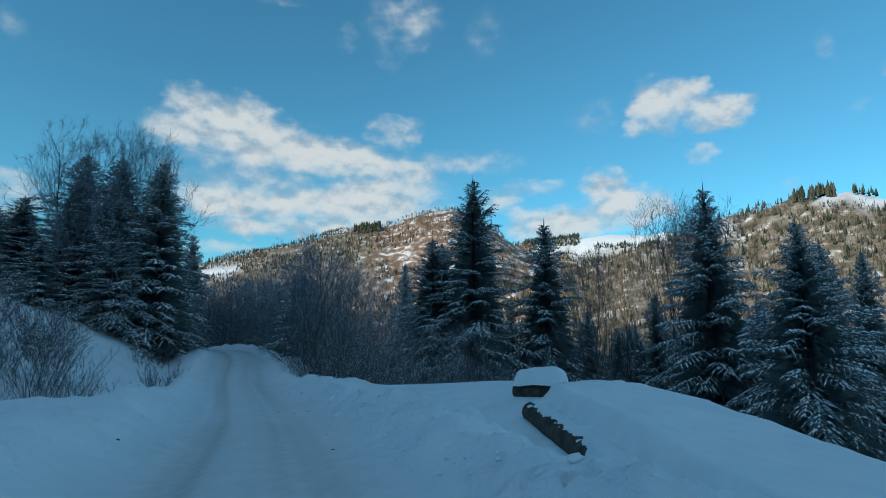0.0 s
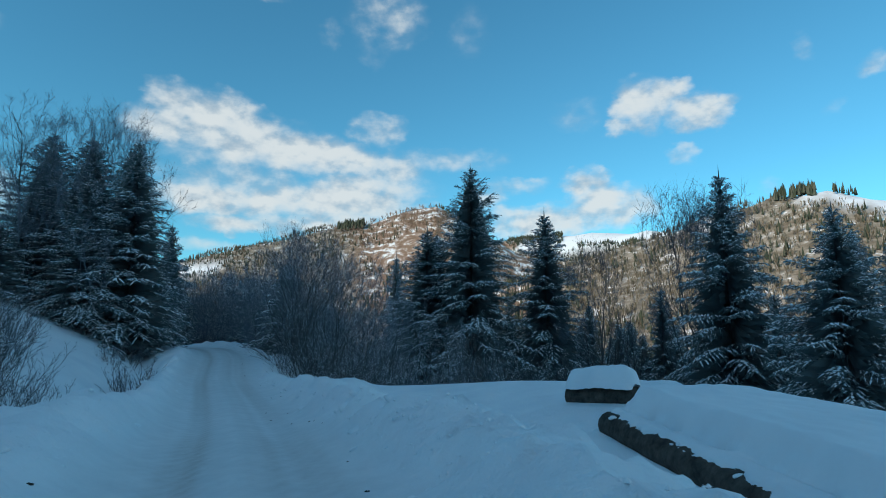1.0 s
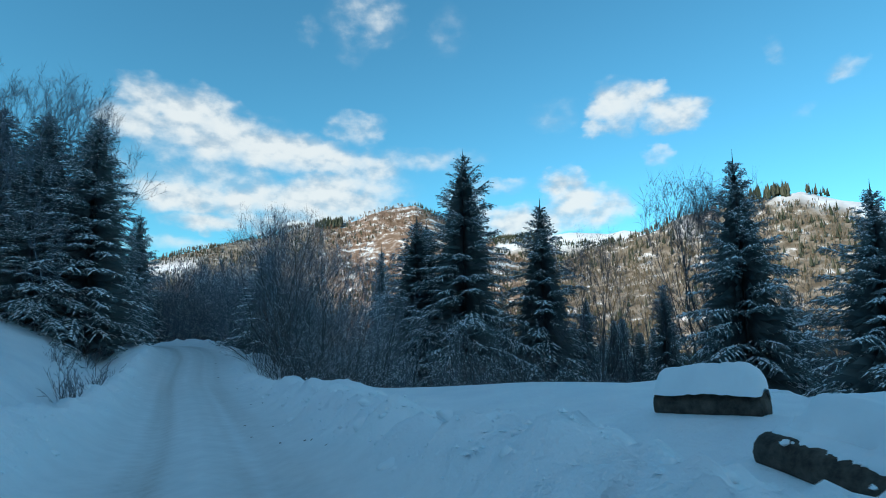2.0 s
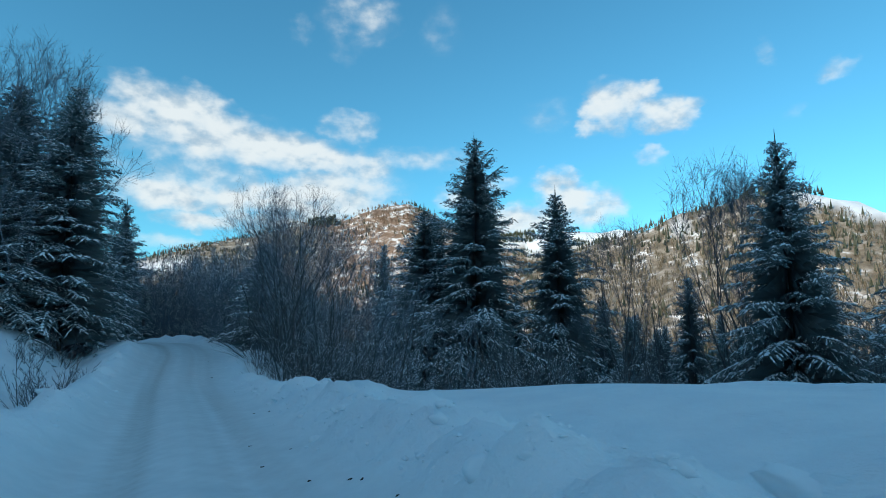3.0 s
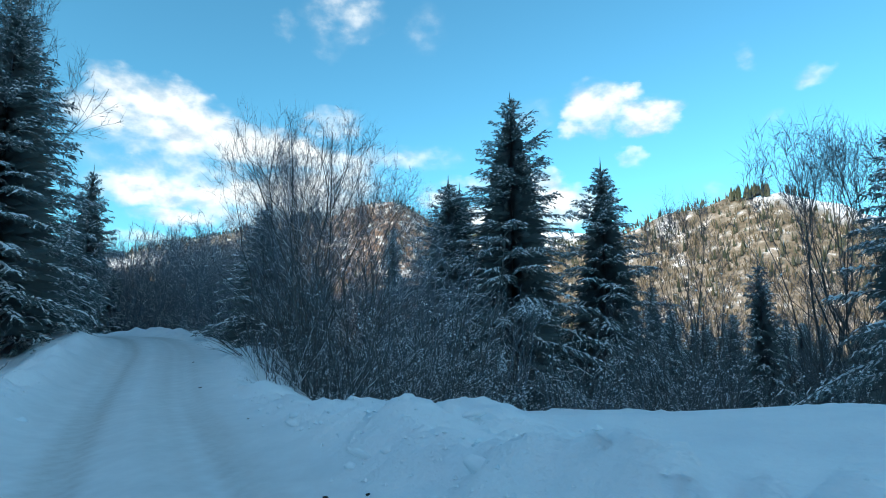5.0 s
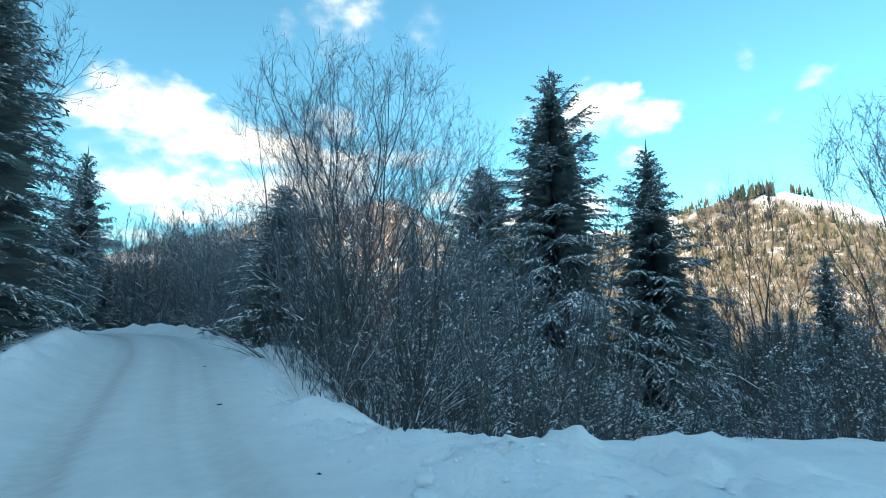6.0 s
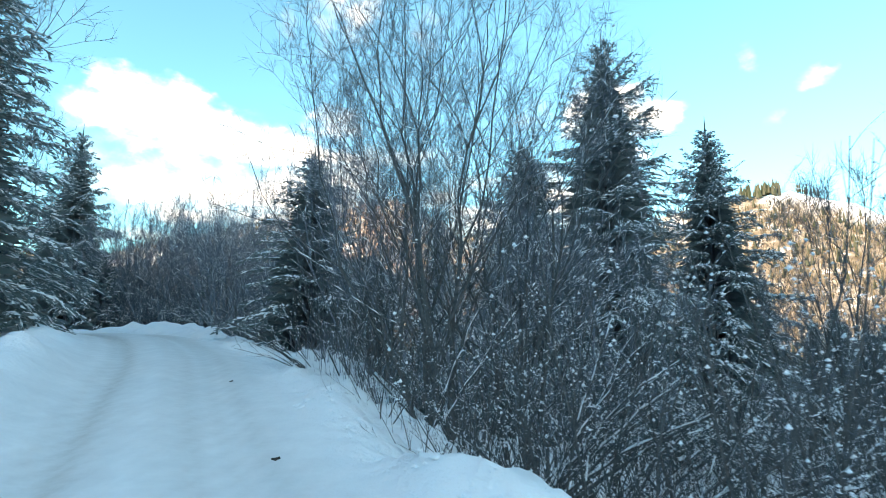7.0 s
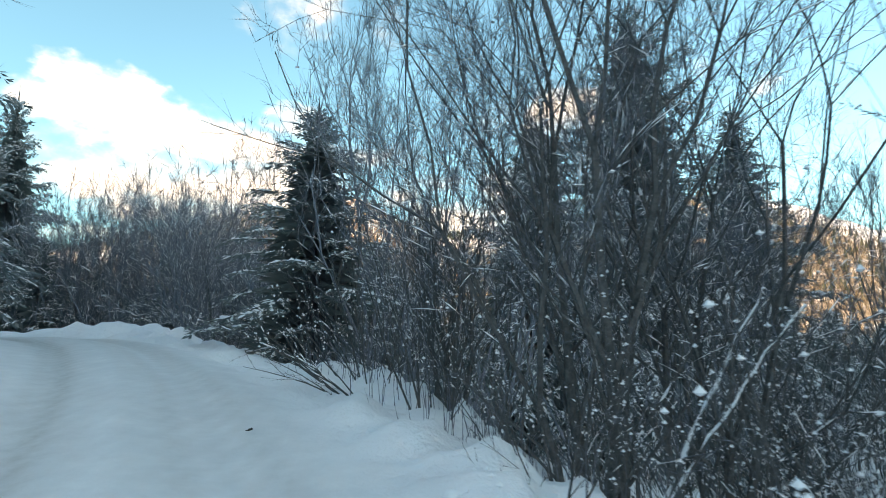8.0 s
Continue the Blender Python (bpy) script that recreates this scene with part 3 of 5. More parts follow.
        for i in range(max(9, int(L * 11))):
            q = rng.uniform(0.12, 1.0)
            sg = rng.choice((-1, 1))
            d = (out * rng.uniform(0.3, 1.0) + side * sg * rng.uniform(0.3, 1.0) + UP * rng.uniform(-1.1, 0.25 + 0.5 * u)).normalized()
            needle(at(q), d, rng.uniform(0.13, 0.30) + 0.03 * L)
        nf = max(3, int(1.8 + L * 1.75 * dens))
        for sg in (-1, 1):
            for i in range(nf):
                q = 0.22 + 0.78 * (i + rng.random()) / nf
                fl = (0.18 + 0.36 * L * (1.02 - q) ** 0.5 * min(1, q * 2.5)) * rng.uniform(0.7, 1.2)
                fl = min(fl, 1.1)
                d = (out * rng.uniform(0.7, 1.2) + side * sg * rng.uniform(0.6, 1.0) + UP * (slope - 2 * droop * q) * 0.6).normalized()
                hang = rng.uniform(0.2, 0.6) * (1 - 0.7 * u)
                b0 = at(q)

                def fin(v):
                    return b0 + d * (fl * v) - UP * (fl * hang * v * v)
                cr.spike([b0, fin(0.55), fin(1.0)], 0.008)
                n = max(3, int(fl * 17 * dens))
                for j in range(n):
                    v = (j + rng.random()) / n
                    s2 = rng.choice((-1, 1))
                    sd = d.cross(UP).normalized()
                    dd = (d * rng.uniform(0.5, 1.1) + sd * s2 * rng.uniform(0.2, 0.9) + UP * rng.uniform(-1.2, 0.15)).normalized()
                    needle(fin(v), dd, rng.uniform(0.12, 0.27))
                    if rng.random() < 0.34 * snow:
                        sn.lump(fin(v) + dd * rng.uniform(0.04, 0.16), rng.uniform(0.012, 0.042), rng.uniform(0.012, 0.042), rng.uniform(0.01, 0.024))
                needle(fin(0.9), (fin(1) - fin(0.8)).normalized(), 0.16)
                for rep in range(3):
                    if rng.random() > (0.74 if loaded else 0.42):
                        continue
                    v1 = rng.uniform(0.0, 0.65)
                    v2 = v1 + rng.uniform(0.18, 0.42)
                    snow_strip(fin(v1), fin(v2), d.cross(UP).normalized(), 0.010 + 0.042 * rng.random() ** 1.5)
        tip = at(1) + (at(1) - at(0.85)).normalized() * 0.15
        cr.add([at(0.8), at(0.93) + side * 0.04, tip, at(0.93) - side * 0.04], [(0, 1, 2), (0, 2, 3)])
        if loaded or rng.random() < 0.3:
            q = rng.uniform(0.25, 0.5) if loaded else rng.uniform(0.5, 0.8)
            while q < 0.97:
                q2 = min(q + rng.uniform(0.12, 0.40) / max(L, 0.3), 1.02)
                snow_strip(at(q), at(q2), side, rng.uniform(0.03, 0.085) * (1.2 if loaded else 0.8))
                q = q2 + rng.uniform(-0.02, 0.22) / max(L, 0.4)
        z += (0.060 + 0.032 * (1 - u)) * rng.uniform(0.5, 1.5) / dens
    for k in range(6):
        w = 6.283 * k / 6
        cr.add([Vector((0, 0, h - 0.6)), Vector((0.04 * math.cos(w), 0.04 * math.sin(w), h - 0.1)), Vector((0, 0, h + 0.6))], [(0, 1, 2)])
    part("trunk", tr, SPRUCE_BARK, top, "grey-brown spruce trunk")
    tagged(part("crown", cr, NEEDLES, top, "dark green drooping boughs"), kind="stuff")
    tagged(part("bough_snow", sn, TREE_SNOW, top, "white snow lying on boughs"), kind="stuff")
    return top


def bare_tree(seed, h, stems=1, lean=0.15, kids=(12, 7, 6), r0=None, up=0.35, snow=0.25, name="bare_tree", label="leafless grey alder with fine twigs and traces of snow", start=0.25, group="leafless trees and shrubs", ratio=0.5, arch=0.0, fleck=0.3, spread_ang=0.8, fine=0.0032, plain=False, aim=None, bark=None):
    """A leafless tree or shrub: each stem, the branches, the twigs and the snow along them."""
    rng = random.Random(seed)
    top = tagged(new(name), label, "tree" if "tree" in name else "shrub", group)
    stem_soups, br, tw, sn = [], Soup(), Soup(), Soup()
    last = len(kids)
    UP = Vector((0, 0, 1))

    def strip(a1, b1, r):
        i0, i1 = (rng.uniform(0, 0.12), rng.uniform(0.85, 1)) if r > 0.008 else (rng.uniform(0, 0.35), rng.uniform(0.65, 1))
        a2, b2 = a1.lerp(b1, i0), a1.lerp(b1, i1)
        w = (b2 - a2).cross(UP)
        w = (w.normalized() if w.length > 1e-4 else Vector((1, 0, 0))) * (r * 0.8 + rng.uniform(0.002, 0.005))
        hh = UP * (r * 0.9 + rng.uniform(0.006, 0.016))
        if r > 0.006:
            m1, m2 = a2.lerp(b2, rng.uniform(0.1, 0.3)), a2.lerp(b2, rng.uniform(0.65, 0.9))
            w2, h2 = w * rng.uniform(0.6, 1.3), hh * rng.uniform(0.5, 1.4)
            sn.add([a2, m1 + w, m1 + hh, m1 - w, m2 + w2, m2 + h2, m2 - w2, b2], [(0, 1, 2), (0, 2, 3), (1, 4, 5, 2), (2, 5, 6, 3), (4, 7, 5), (5, 7, 6)])
            return
        mm = a2.lerp(b2, rng.uniform(0.3, 0.7))
        sn.add([a2, mm + w, b2, mm - w, mm + hh], [(0, 1, 4), (1, 2, 4), (2, 3, 4), (3, 0, 4)])

    def grow(p0, d, L, r, lev, bend):
        segs = (7, 2 if plain else 3, 1 if plain else 2, 1)[lev if lev < last else 3]
        pts, q, dd = [p0], p0, d.copy()
        for k in range(segs):
            dd = (dd + Vector((rng.gauss(0, 1), rng.gauss(0, 1), rng.gauss(0, 0.6) + up * 0.6)) * (0.07 if lev == 0 else 0.15) + bend * (1 / segs)).normalized()
            q = q + dd * (L / segs)
            pts.append(q)
        if lev == 0:
            soup = Soup()
            stem_soups.append(soup)
        else:
            soup = br if lev < last else tw
        if segs <= 2:
            soup.spike(pts, max(r, 0.003))
        else:
            soup.tube(pts, [max(r * (1 - 0.85 * k / segs), 0.0024) for k in range(segs + 1)], 6 if lev == 0 else 3, False)
        flat = 1 - abs(d.z)
        if rng.random() < snow * (0.35 + flat) * ((0.55 if lev == last else 1.0) if lev else 2.0 * arch):
            for k in range(segs):
                if rng.random() < (0.7 if lev else 0.9):
                    strip(pts[k], pts[k + 1], r * (1 - 0.8 * k / segs))
        if lev >= 1 and rng.random() < snow * fleck:
            s = 0.007 + 0.019 * rng.random() ** 2
            sn.lump(pts[-1] if lev > 1 else pts[0], s * rng.uniform(0.8, 1.3), s * rng.uniform(0.8, 1.2), s * rng.uniform(0.8, 1.4))
        if lev < last:
            n = max(1, int(kids[lev] * rng.uniform(0.75, 1.25)))
            for k in range(n):
                s0 = start if lev == 0 else 0.15
                u = s0 + (1 - s0) * (k + rng.random()) / n
                i = min(int(u * segs), segs - 1)
                base = pts[i].lerp(pts[i + 1], u * segs - i)
                ax = (pts[i + 1] - pts[i]).normalized()
                w = rng.uniform(0, 6.28)
                o1 = ax.cross(Vector((0.3, 0.2, 1)) if abs(ax.z) < 0.95 else Vector((1, 0, 0))).normalized()
                o2 = ax.cross(o1)
                ang = rng.uniform(0.35, 1.0) * spread_ang
                nd = (ax * math.cos(ang) + (o1 * math.cos(w) + o2 * math.sin(w)) * math.sin(ang) + UP * up * 0.4).normalized()
                grow(base, nd, L * ratio * (1.15 - 0.65 * u) * rng.uniform(0.6, 1.25), max(r * (1 - 0.75 * u) * 0.55, fine), lev + 1, Vector((0, 0, 0)))

    for s in range(stems):
        a = 6.283 * s / stems + rng.uniform(-0.5, 0.5)
        ln = lean * rng.uniform(0.4, 1.3)
        if aim is not None:
            a, ln = aim + rng.uniform(-0.7, 0.7), lean * rng.uniform(0.7, 1.4)
        off = Vector((math.cos(a), math.sin(a), 0)) * (0.0 if stems == 1 else rng.uniform(0.05, 0.4))
        hh = h * (1 if s == 0 else rng.uniform(0.55, 1.0))
        grow(off + UP * -0.4, Vector((math.cos(a) * ln, math.sin(a) * ln, 1)).normalized(), hh, (r0 or 0.009 * h) * (1 if s == 0 else rng.uniform(0.5, 0.9)), 0, Vector((math.cos(a), math.sin(a), -0.7)) * arch)
    for soup in stem_soups:
        part("stem", soup, ALDER_BARK, top, "grey-brown stem", True)
    tagged(part("branch", br, bark or ALDER_BARK, top), kind="stuff")
    tagged(part("twig", tw, bark or TWIG, top, "thin frosted twigs" if bark else "thin grey-brown twigs"), kind="stuff")
    if sn.v:
        tagged(part("branch_snow", sn, TREE_SNOW, top, "white snow caught on branches"), kind="stuff")
    return top


def forked_tree(seed, h, stems=3, lean=0.2, levels=6, twigs=5, r0=0.05, fine=0.004, snow=0.15, wide=0.42, name="bare_tree", label="leafless grey alder with a rounded crown of fine frosted twigs", group="leafless trees and shrubs", trunk=0.26, shrink=0.80, twig_len=0.055, fleck=0.06, triple=0.45, bark=None, rise=0.10, girth=0.24):
    """A leafless tree whose stems fork again and again into a rounded crown of fine twigs."""
    rng = random.Random(seed)
    top = tagged(new(name), label, "tree", group)
    stem_soups, br, tw, sn = [], Soup(), Soup(), Soup()
    UP = Vector((0, 0, 1))
    first = h * (1 - trunk) * (1 - shrink) / (1 - shrink ** levels)

    def turn(d, ang, w):
        o1 = d.cross(Vector((0.3, 0.2, 1)) if abs(d.z) < 0.95 else Vector((1, 0, 0))).normalized()
        return d * math.cos(ang) + (o1 * math.cos(w) + d.cross(o1) * math.sin(w)) * math.sin(ang)

    def grow(p0, d, lev, r):
        L = (h * trunk if lev == 0 else first * shrink ** (lev - 1)) * rng.uniform(0.75, 1.2)
        n = 4 if lev == 0 else 2
        pts, dd = [p0], d
        for k in range(n):
            sway = 0.10 if lev > 1 else 0.045
            dd = (dd + Vector((rng.gauss(0, sway), rng.gauss(0, sway), 0.04 if lev else 0.0))).normalized()
            pts.append(pts[-1] + dd * (L / n))
        r1 = r * (0.78 if lev else 0.85)
        if lev == 0:
            stem = Soup()
            stem_soups.append(stem)
            stem.tube(pts, [r + (r1 - r) * k / n for k in range(n + 1)], 7, False)
        elif lev < levels:
            br.tube(pts, [r + (r1 - r) * k / n for k in range(n + 1)], 4 if lev < 3 else 3, False)
        else:
            br.spike(pts, max(r, fine))
        # the crown keeps to a rounded outline
        tip = pts[-1]
        reach = (tip.x ** 2 + tip.y ** 2) / (girth * h) ** 2 + ((tip.z - 0.60 * h) / (0.46 * h)) ** 2
        flat = 1 - abs(dd.z)
        if lev and rng.random() < snow * (0.3 + 1.5 * flat):
            for a1, b1 in zip(pts, pts[1:]):
                w = (b1 - a1).cross(UP)
                w = (w.normalized() if w.length > 1e-4 else Vector((1, 0, 0))) * (r * 0.8 + 0.004)
                mm = a1.lerp(b1, rng.uniform(0.3, 0.7))
                sn.add([a1, mm + w, b1, mm - w, mm + UP * (r * 0.9 + rng.uniform(0.006, 0.016))], [(0, 1, 4), (1, 2, 4), (2, 3, 4), (3, 0, 4)])
        if lev >= 2:
            for k in range(twigs):
                u = rng.random()
                q = pts[0].lerp(pts[1], u * 2) if u < 0.5 else pts[1].lerp(pts[2], u * 2 - 1)
                td = (turn(dd, rng.uniform(0.35, 1.1), rng.uniform(0, 6.28)) + UP * 0.15).normalized()
                ln = h * twig_len * rng.uniform(0.5, 1.5)
                mid = q + td * (ln * 0.5)
                end = mid + (td + Vector((rng.gauss(0, .2), rng.gauss(0, .2), 0.15))).normalized() * (ln * 0.5)
                tw.spike([q, end], fine)
                tw.spike([mid.lerp(q, 0.5), mid.lerp(q, 0.5) + turn(td, rng.uniform(0.5, 1.0), rng.uniform(0, 6.28)) * (ln * 0.6)], fine * 0.9)
                if rng.random() < snow * 0.6:
                    w = td.cross(UP)
                    w = (w.normalized() if w.length > 1e-4 else Vector((1, 0, 0))) * (fine + 0.003)
                    c = q.lerp(end, 0.45)
                    sn.add([q.lerp(end, 0.15), c + w, q.lerp(end, 0.8), c - w, c + UP * (fine + 0.008)], [(0, 1, 4), (1, 2, 4), (2, 3, 4), (3, 0, 4)])
                elif rng.random() < fleck:
                    s = 0.008 + 0.024 * rng.random() ** 2
                    sn.lump(q, s * 1.3, s, s * 0.8)
        if lev < levels and (lev == 0 or reach < rng.uniform(0.85, 1.15)):
            kids = 3 if rng.random() < (triple if lev else 0.7) else 2
            w0 = rng.uniform(0, 6.28)
            for k in range(kids):
                ang = wide * rng.uniform(0.55, 1.25) * (0.45 if k == 0 else 1.0)
                nd = turn(dd, ang, w0 + 6.283 * k / kids + rng.uniform(-0.5, 0.5))
                nd = (nd + UP * rise - Vector((tip.x, tip.y, 0)) * (0.22 * min(reach, 1.0) / (girth * h))).normalized()
                if nd.z < -0.05:
                    nd.z = 0.05
                grow(pts[-1], nd, lev + 1, max(r1 * (0.84 if k == 0 else 0.64), fine))
            if lev in (0, 1):
                # a lower side limb
                for k in range(2):
                    u = rng.uniform(0.45, 0.95)
                    i = min(int(u * n), n - 1)
                    nd = (turn(dd, rng.uniform(0.5, 0.9), rng.uniform(0, 6.28)) + UP * 0.1).normalized()
                    grow(pts[i].lerp(pts[i + 1], u * n - i), nd, lev + 3, max(r1 * 0.4, fine))

    for s_ in range(stems):
        a = 6.283 * s_ / stems + rng.uniform(-0.5, 0.5)
        ln = lean * rng.uniform(0.5, 1.2) if stems > 1 else lean * 0.3
        off = Vector((math.cos(a), math.sin(a), 0)) * (0.0 if stems == 1 else rng.uniform(0.06, 0.25))
        grow(off - UP * 0.4, Vector((math.cos(a) * ln, math.sin(a) * ln, 1)).normalized(), 0, r0 * rng.uniform(0.75, 1.1))
    for soup in stem_soups:
        part("stem", soup, ALDER_BARK, top, "grey-brown stem", True)
    tagged(part("branch", br, bark or ALDER_BARK, top), kind="stuff")
    tagged(part("twig", tw, bark or TWIG, top, "thin frosted twigs" if bark else "thin grey-brown twigs"), kind="stuff")
    tagged(part("branch_snow", sn, TREE_SNOW, top, "white snow caught on branches"), kind="stuff")
    return top


def plant(proto, used, x, y, scale=1.0, turn=0.0, sink=0.0, tall=1.0):
    m = Matrix.LocRotScale((x, y, ground_z(x, y) - sink), Euler((0, 0, turn)), None)
    if proto in used:
        ob = copy_thing(proto, m)
    else:
        used.add(proto)
        ob = proto
        ob.matrix_basis = m
    ob.scale = (scale, scale, scale * tall)
    return ob


USED = set()
rnd = random.Random(5)
SIZES = ((18, 5.4), (13, 4.6), (13, 6.0), (9, 2.9), (15, 4.2))
SPRUCES = [spruce(11, *SIZES[0], dens=0.9, snow=0.7, full=0.62), spruce(12, *SIZES[1], snow=0.75, full=0.85), spruce(13, *SIZES[2], snow=0.95, full=0.9), spruce(14, *SIZES[3], snow=0.95, dens=0.85), spruce(15, *SIZES[4], dens=0.9, snow=1.0, full=0.78)]


def put_spruce(k, x, y, top_z, spread=None, turn=0.0):
    base = ground_z(x, y)
    h0, s0 = SIZES[k]
    h = top_z - base
    s = 1.22 * (spread or s0 * h / h0) / s0
    return plant(SPRUCES[k], USED, x, y, s, turn, 0, (h / h0) / s)


for k, x, y, tz, sp, tu in [(0, 2.83, 54.8, 16.9, 5.4, 0.3), (1, -1.0, 57.6, 11.8, 6.0, 1.0), (1, -0.1, 58.4, 11.5, 4.6, 4.0), (1, 9.9, 57.3, 13.3, 5.6, 2.0), (2, 18.68, 41.57, 12.6, 5.8, 0.0), (2, 18.7, 31.0, 7.9, 4.9, 1.4), (1, 21.8, 34.0, 7.2, 3.6, 3.3),
                            (4, -19.6, 40.5, 14.2, 4.0, 2.2), (4, -23.4, 42.0, 14.9, 4.8, 4.2), (4, -26.0, 42.0, 15.2, 4.6, 1.1), (2, -21.5, 38.5, 8.5, 3.2, 5.2), (2, -26.2, 61.6, 13.0, 4.6, 0.7), (3, -28.5, 63.5, 9.0, 2.4, 1.7),
                            (1, -31.5, 41.0, 11.0, 3.0, 3.0), (2, -35.5, 45.0, 12.0, 3.2, 1.0), (1, -29.0, 37.0, 11.0, 3.2, 4.0), (3, -33, 38, 9.5, 2.6, 0.1), (4, -21.4, 43.6, 14.6, 4.4, 5.1), (4, -28.4, 39.4, 11.4, 3.8, 2.1), (1, -22.0, 39.8, 11.6, 4.4, 0.9), (3, -4.5, 70, 11.0, 2.6, 3.0), (3, 19.3, 54.4, 6.0, 2.6, 2.6),
                            (3, -10.9, 45.4, 7.0, 2.9, 5.0), (3, 14.5, 60, 5.0, 2.2, 1.1), (3, 6.8, 60, 5.0, 2.3, 0.4), (3, 25, 47, 5.0, 2.4, 4.1), (1, 27, 38, 7.5, 3.0, 5.5), (3, -14, 62, 5.5, 2.4, 2.4), (3, -23.2, 59, 5.5, 2.0, 0.9),
                            (3, -24.5, 36.0, 8.0, 2.4, 2.9), (4, -27.5, 44.5, 14.0, 3.2, 0.6), (3, -17.5, 58, 5.0, 2.2, 3.9), (3, -9.0, 50.5, 4.5, 2.2, 1.9), (3, 19.5, 67, 3.5, 2.4, 0.2), (3, 23, 74, 4.0, 2.6, 1.4), (3, 16.5, 71, 3.5, 2.4, 2.7), (3, 27, 70, 3.5, 2.4, 4.4)]:
    put_spruce(k, x, y, tz, sp, tu)

SNOWY = "leafless shrub of thin stems dotted with snow"
HERO = [forked_tree(57, 8.8, 5, 0.19, 6, 4, 0.062, 0.0030, 0.30, 0.60, twig_len=0.055, triple=0.10, rise=0.07, girth=0.36, trunk=0.22, label="leafless many-stemmed alder with a rounded crown of fine twigs"),
        forked_tree(58, 8.4, 4, 0.20, 6, 4, 0.056, 0.0030, 0.32, 0.62, twig_len=0.055, triple=0.10, rise=0.06, girth=0.38, trunk=0.24, label="leafless many-stemmed alder with a rounded crown of fine twigs")]
BIRCH = [forked_tree(61, 13.0, 2, 0.12, 6, 4, 0.09, 0.0065, 0.4, 0.56, bark=FROSTED, twig_len=0.05, triple=0.05, rise=0.08, girth=0.26, trunk=0.30, label="tall leafless birch with a fine rounded crown"),
         forked_tree(62, 13.0, 1, 0.10, 6, 4, 0.09, 0.0065, 0.4, 0.42, bark=FROSTED, twig_len=0.05, triple=0.10, rise=0.14, girth=0.15, trunk=0.36, label="slender leafless birch with upswept fine branches")]
VASE = forked_tree(63, 18.5, 2, 0.12, 6, 4, 0.15, 0.011, 0.10, 0.40, twig_len=0.06, triple=0.12, rise=0.14, girth=0.20, trunk=0.24, label="tall leafless tree with upswept branches above the slope")
TALL = [bare_tree(31, 12, 1, 0.08, (30, 9, 5), start=0.22, snow=0.05, ratio=0.32, fine=0.010, plain=True),
        bare_tree(33, 12, 2, 0.10, (24, 8, 5), start=0.25, snow=0.05, ratio=0.30, fine=0.010, plain=True)]
ALDERS = [forked_tree(34, 8.6, 2, 0.16, 5, 3, 0.050, 0.0068, 0.75, 0.60, triple=0.06, twig_len=0.05, fleck=0.2, bark=FROSTED, rise=0.03, girth=0.33),
          forked_tree(35, 8.6, 2, 0.16, 5, 3, 0.050, 0.0068, 0.75, 0.62, triple=0.06, twig_len=0.05, fleck=0.2, bark=FROSTED, rise=0.03, girth=0.33),
          forked_tree(36, 7.6, 3, 0.22, 4, 3, 0.045, 0.0068, 0.75, 0.60, trunk=0.18, triple=0.1, twig_len=0.055, fleck=0.2, bark=FROSTED, rise=0.03, girth=0.33)]
SHRUBS = [bare_tree(41, 4.2, 7, 0.45, (8, 5, 4), r0=0.022, snow=0.30, name="snowy_shrub", label=SNOWY, start=0.12, ratio=0.36, fine=0.004, fleck=0.6),
          bare_tree(42, 3.5, 8, 0.60, (7, 5, 4), r0=0.018, snow=0.30, name="snowy_shrub", label=SNOWY, start=0.10, ratio=0.38, fine=0.004, fleck=0.6),
          bare_tree(43, 4.6, 5, 0.6, (7, 5, 3), r0=0.03, snow=0.7, name="snowy_shrub", label="arching leafless shrub with snow-coated stems", start=0.2, ratio=0.34, arch=0.55, fleck=0.4)]
LEANING = bare_tree(49, 4.4, 8, 0.8, (6, 4, 3), r0=0.034, snow=0.6, name="snowy_shrub", label="leaning leafless shrub with snow lying along its stems", start=0.3, ratio=0.30, arch=0.5, fleck=0.5, fine=0.004, aim=0.15)
SAPLING = bare_tree(46, 7.8, 1, 0.02, (12, 5), r0=0.045, start=0.45, snow=0.1, ratio=0.22, label="slender leafless sapling beside the thicket")
FAR_ALDERS = [bare_tree(47, 11, 2, 0.12, (15, 6, 4), start=0.12, snow=0.05, ratio=0.34, fine=0.018, plain=True),
              bare_tree(48, 11, 3, 0.16, (11, 6, 4), start=0.10, snow=0.05, ratio=0.36, fine=0.018, plain=True)]
SMALL = [bare_tree(44, 1.6, 18, 0.5, (6, 4), r0=0.015, fine=0.006, snow=0.15, name="roadside_shrub", label="small leafless brown shrub on the snowy roadside", start=0.25, ratio=0.42),
         bare_tree(45, 2.4, 11, 0.55, (7, 5, 3), r0=0.014, snow=0.24, name="roadside_shrub", label="leafless roadside shrub with snow on its twigs", start=0.15, ratio=0.42, fine=0.006, plain=True, fleck=0.7)]
plant(SAPLING, USED, -2.95, 34.0, 0.86, 0.3)
for x, y, s, a in [(-6.4, 32.6, 1.0, 0.0), (-7.0, 33.4, 0.9, 0.3), (-5.3, 32.0, 0.9, -0.3), (-4.2, 33.2, 1.0, 0.2), (-2.8, 31.6, 0.8, 2.6), (-6.0, 34.4, 1.1, 0.5), (-9.6, 38.6, 0.7, 3.3)]:
    plant(LEANING, USED, x, y, s, a)
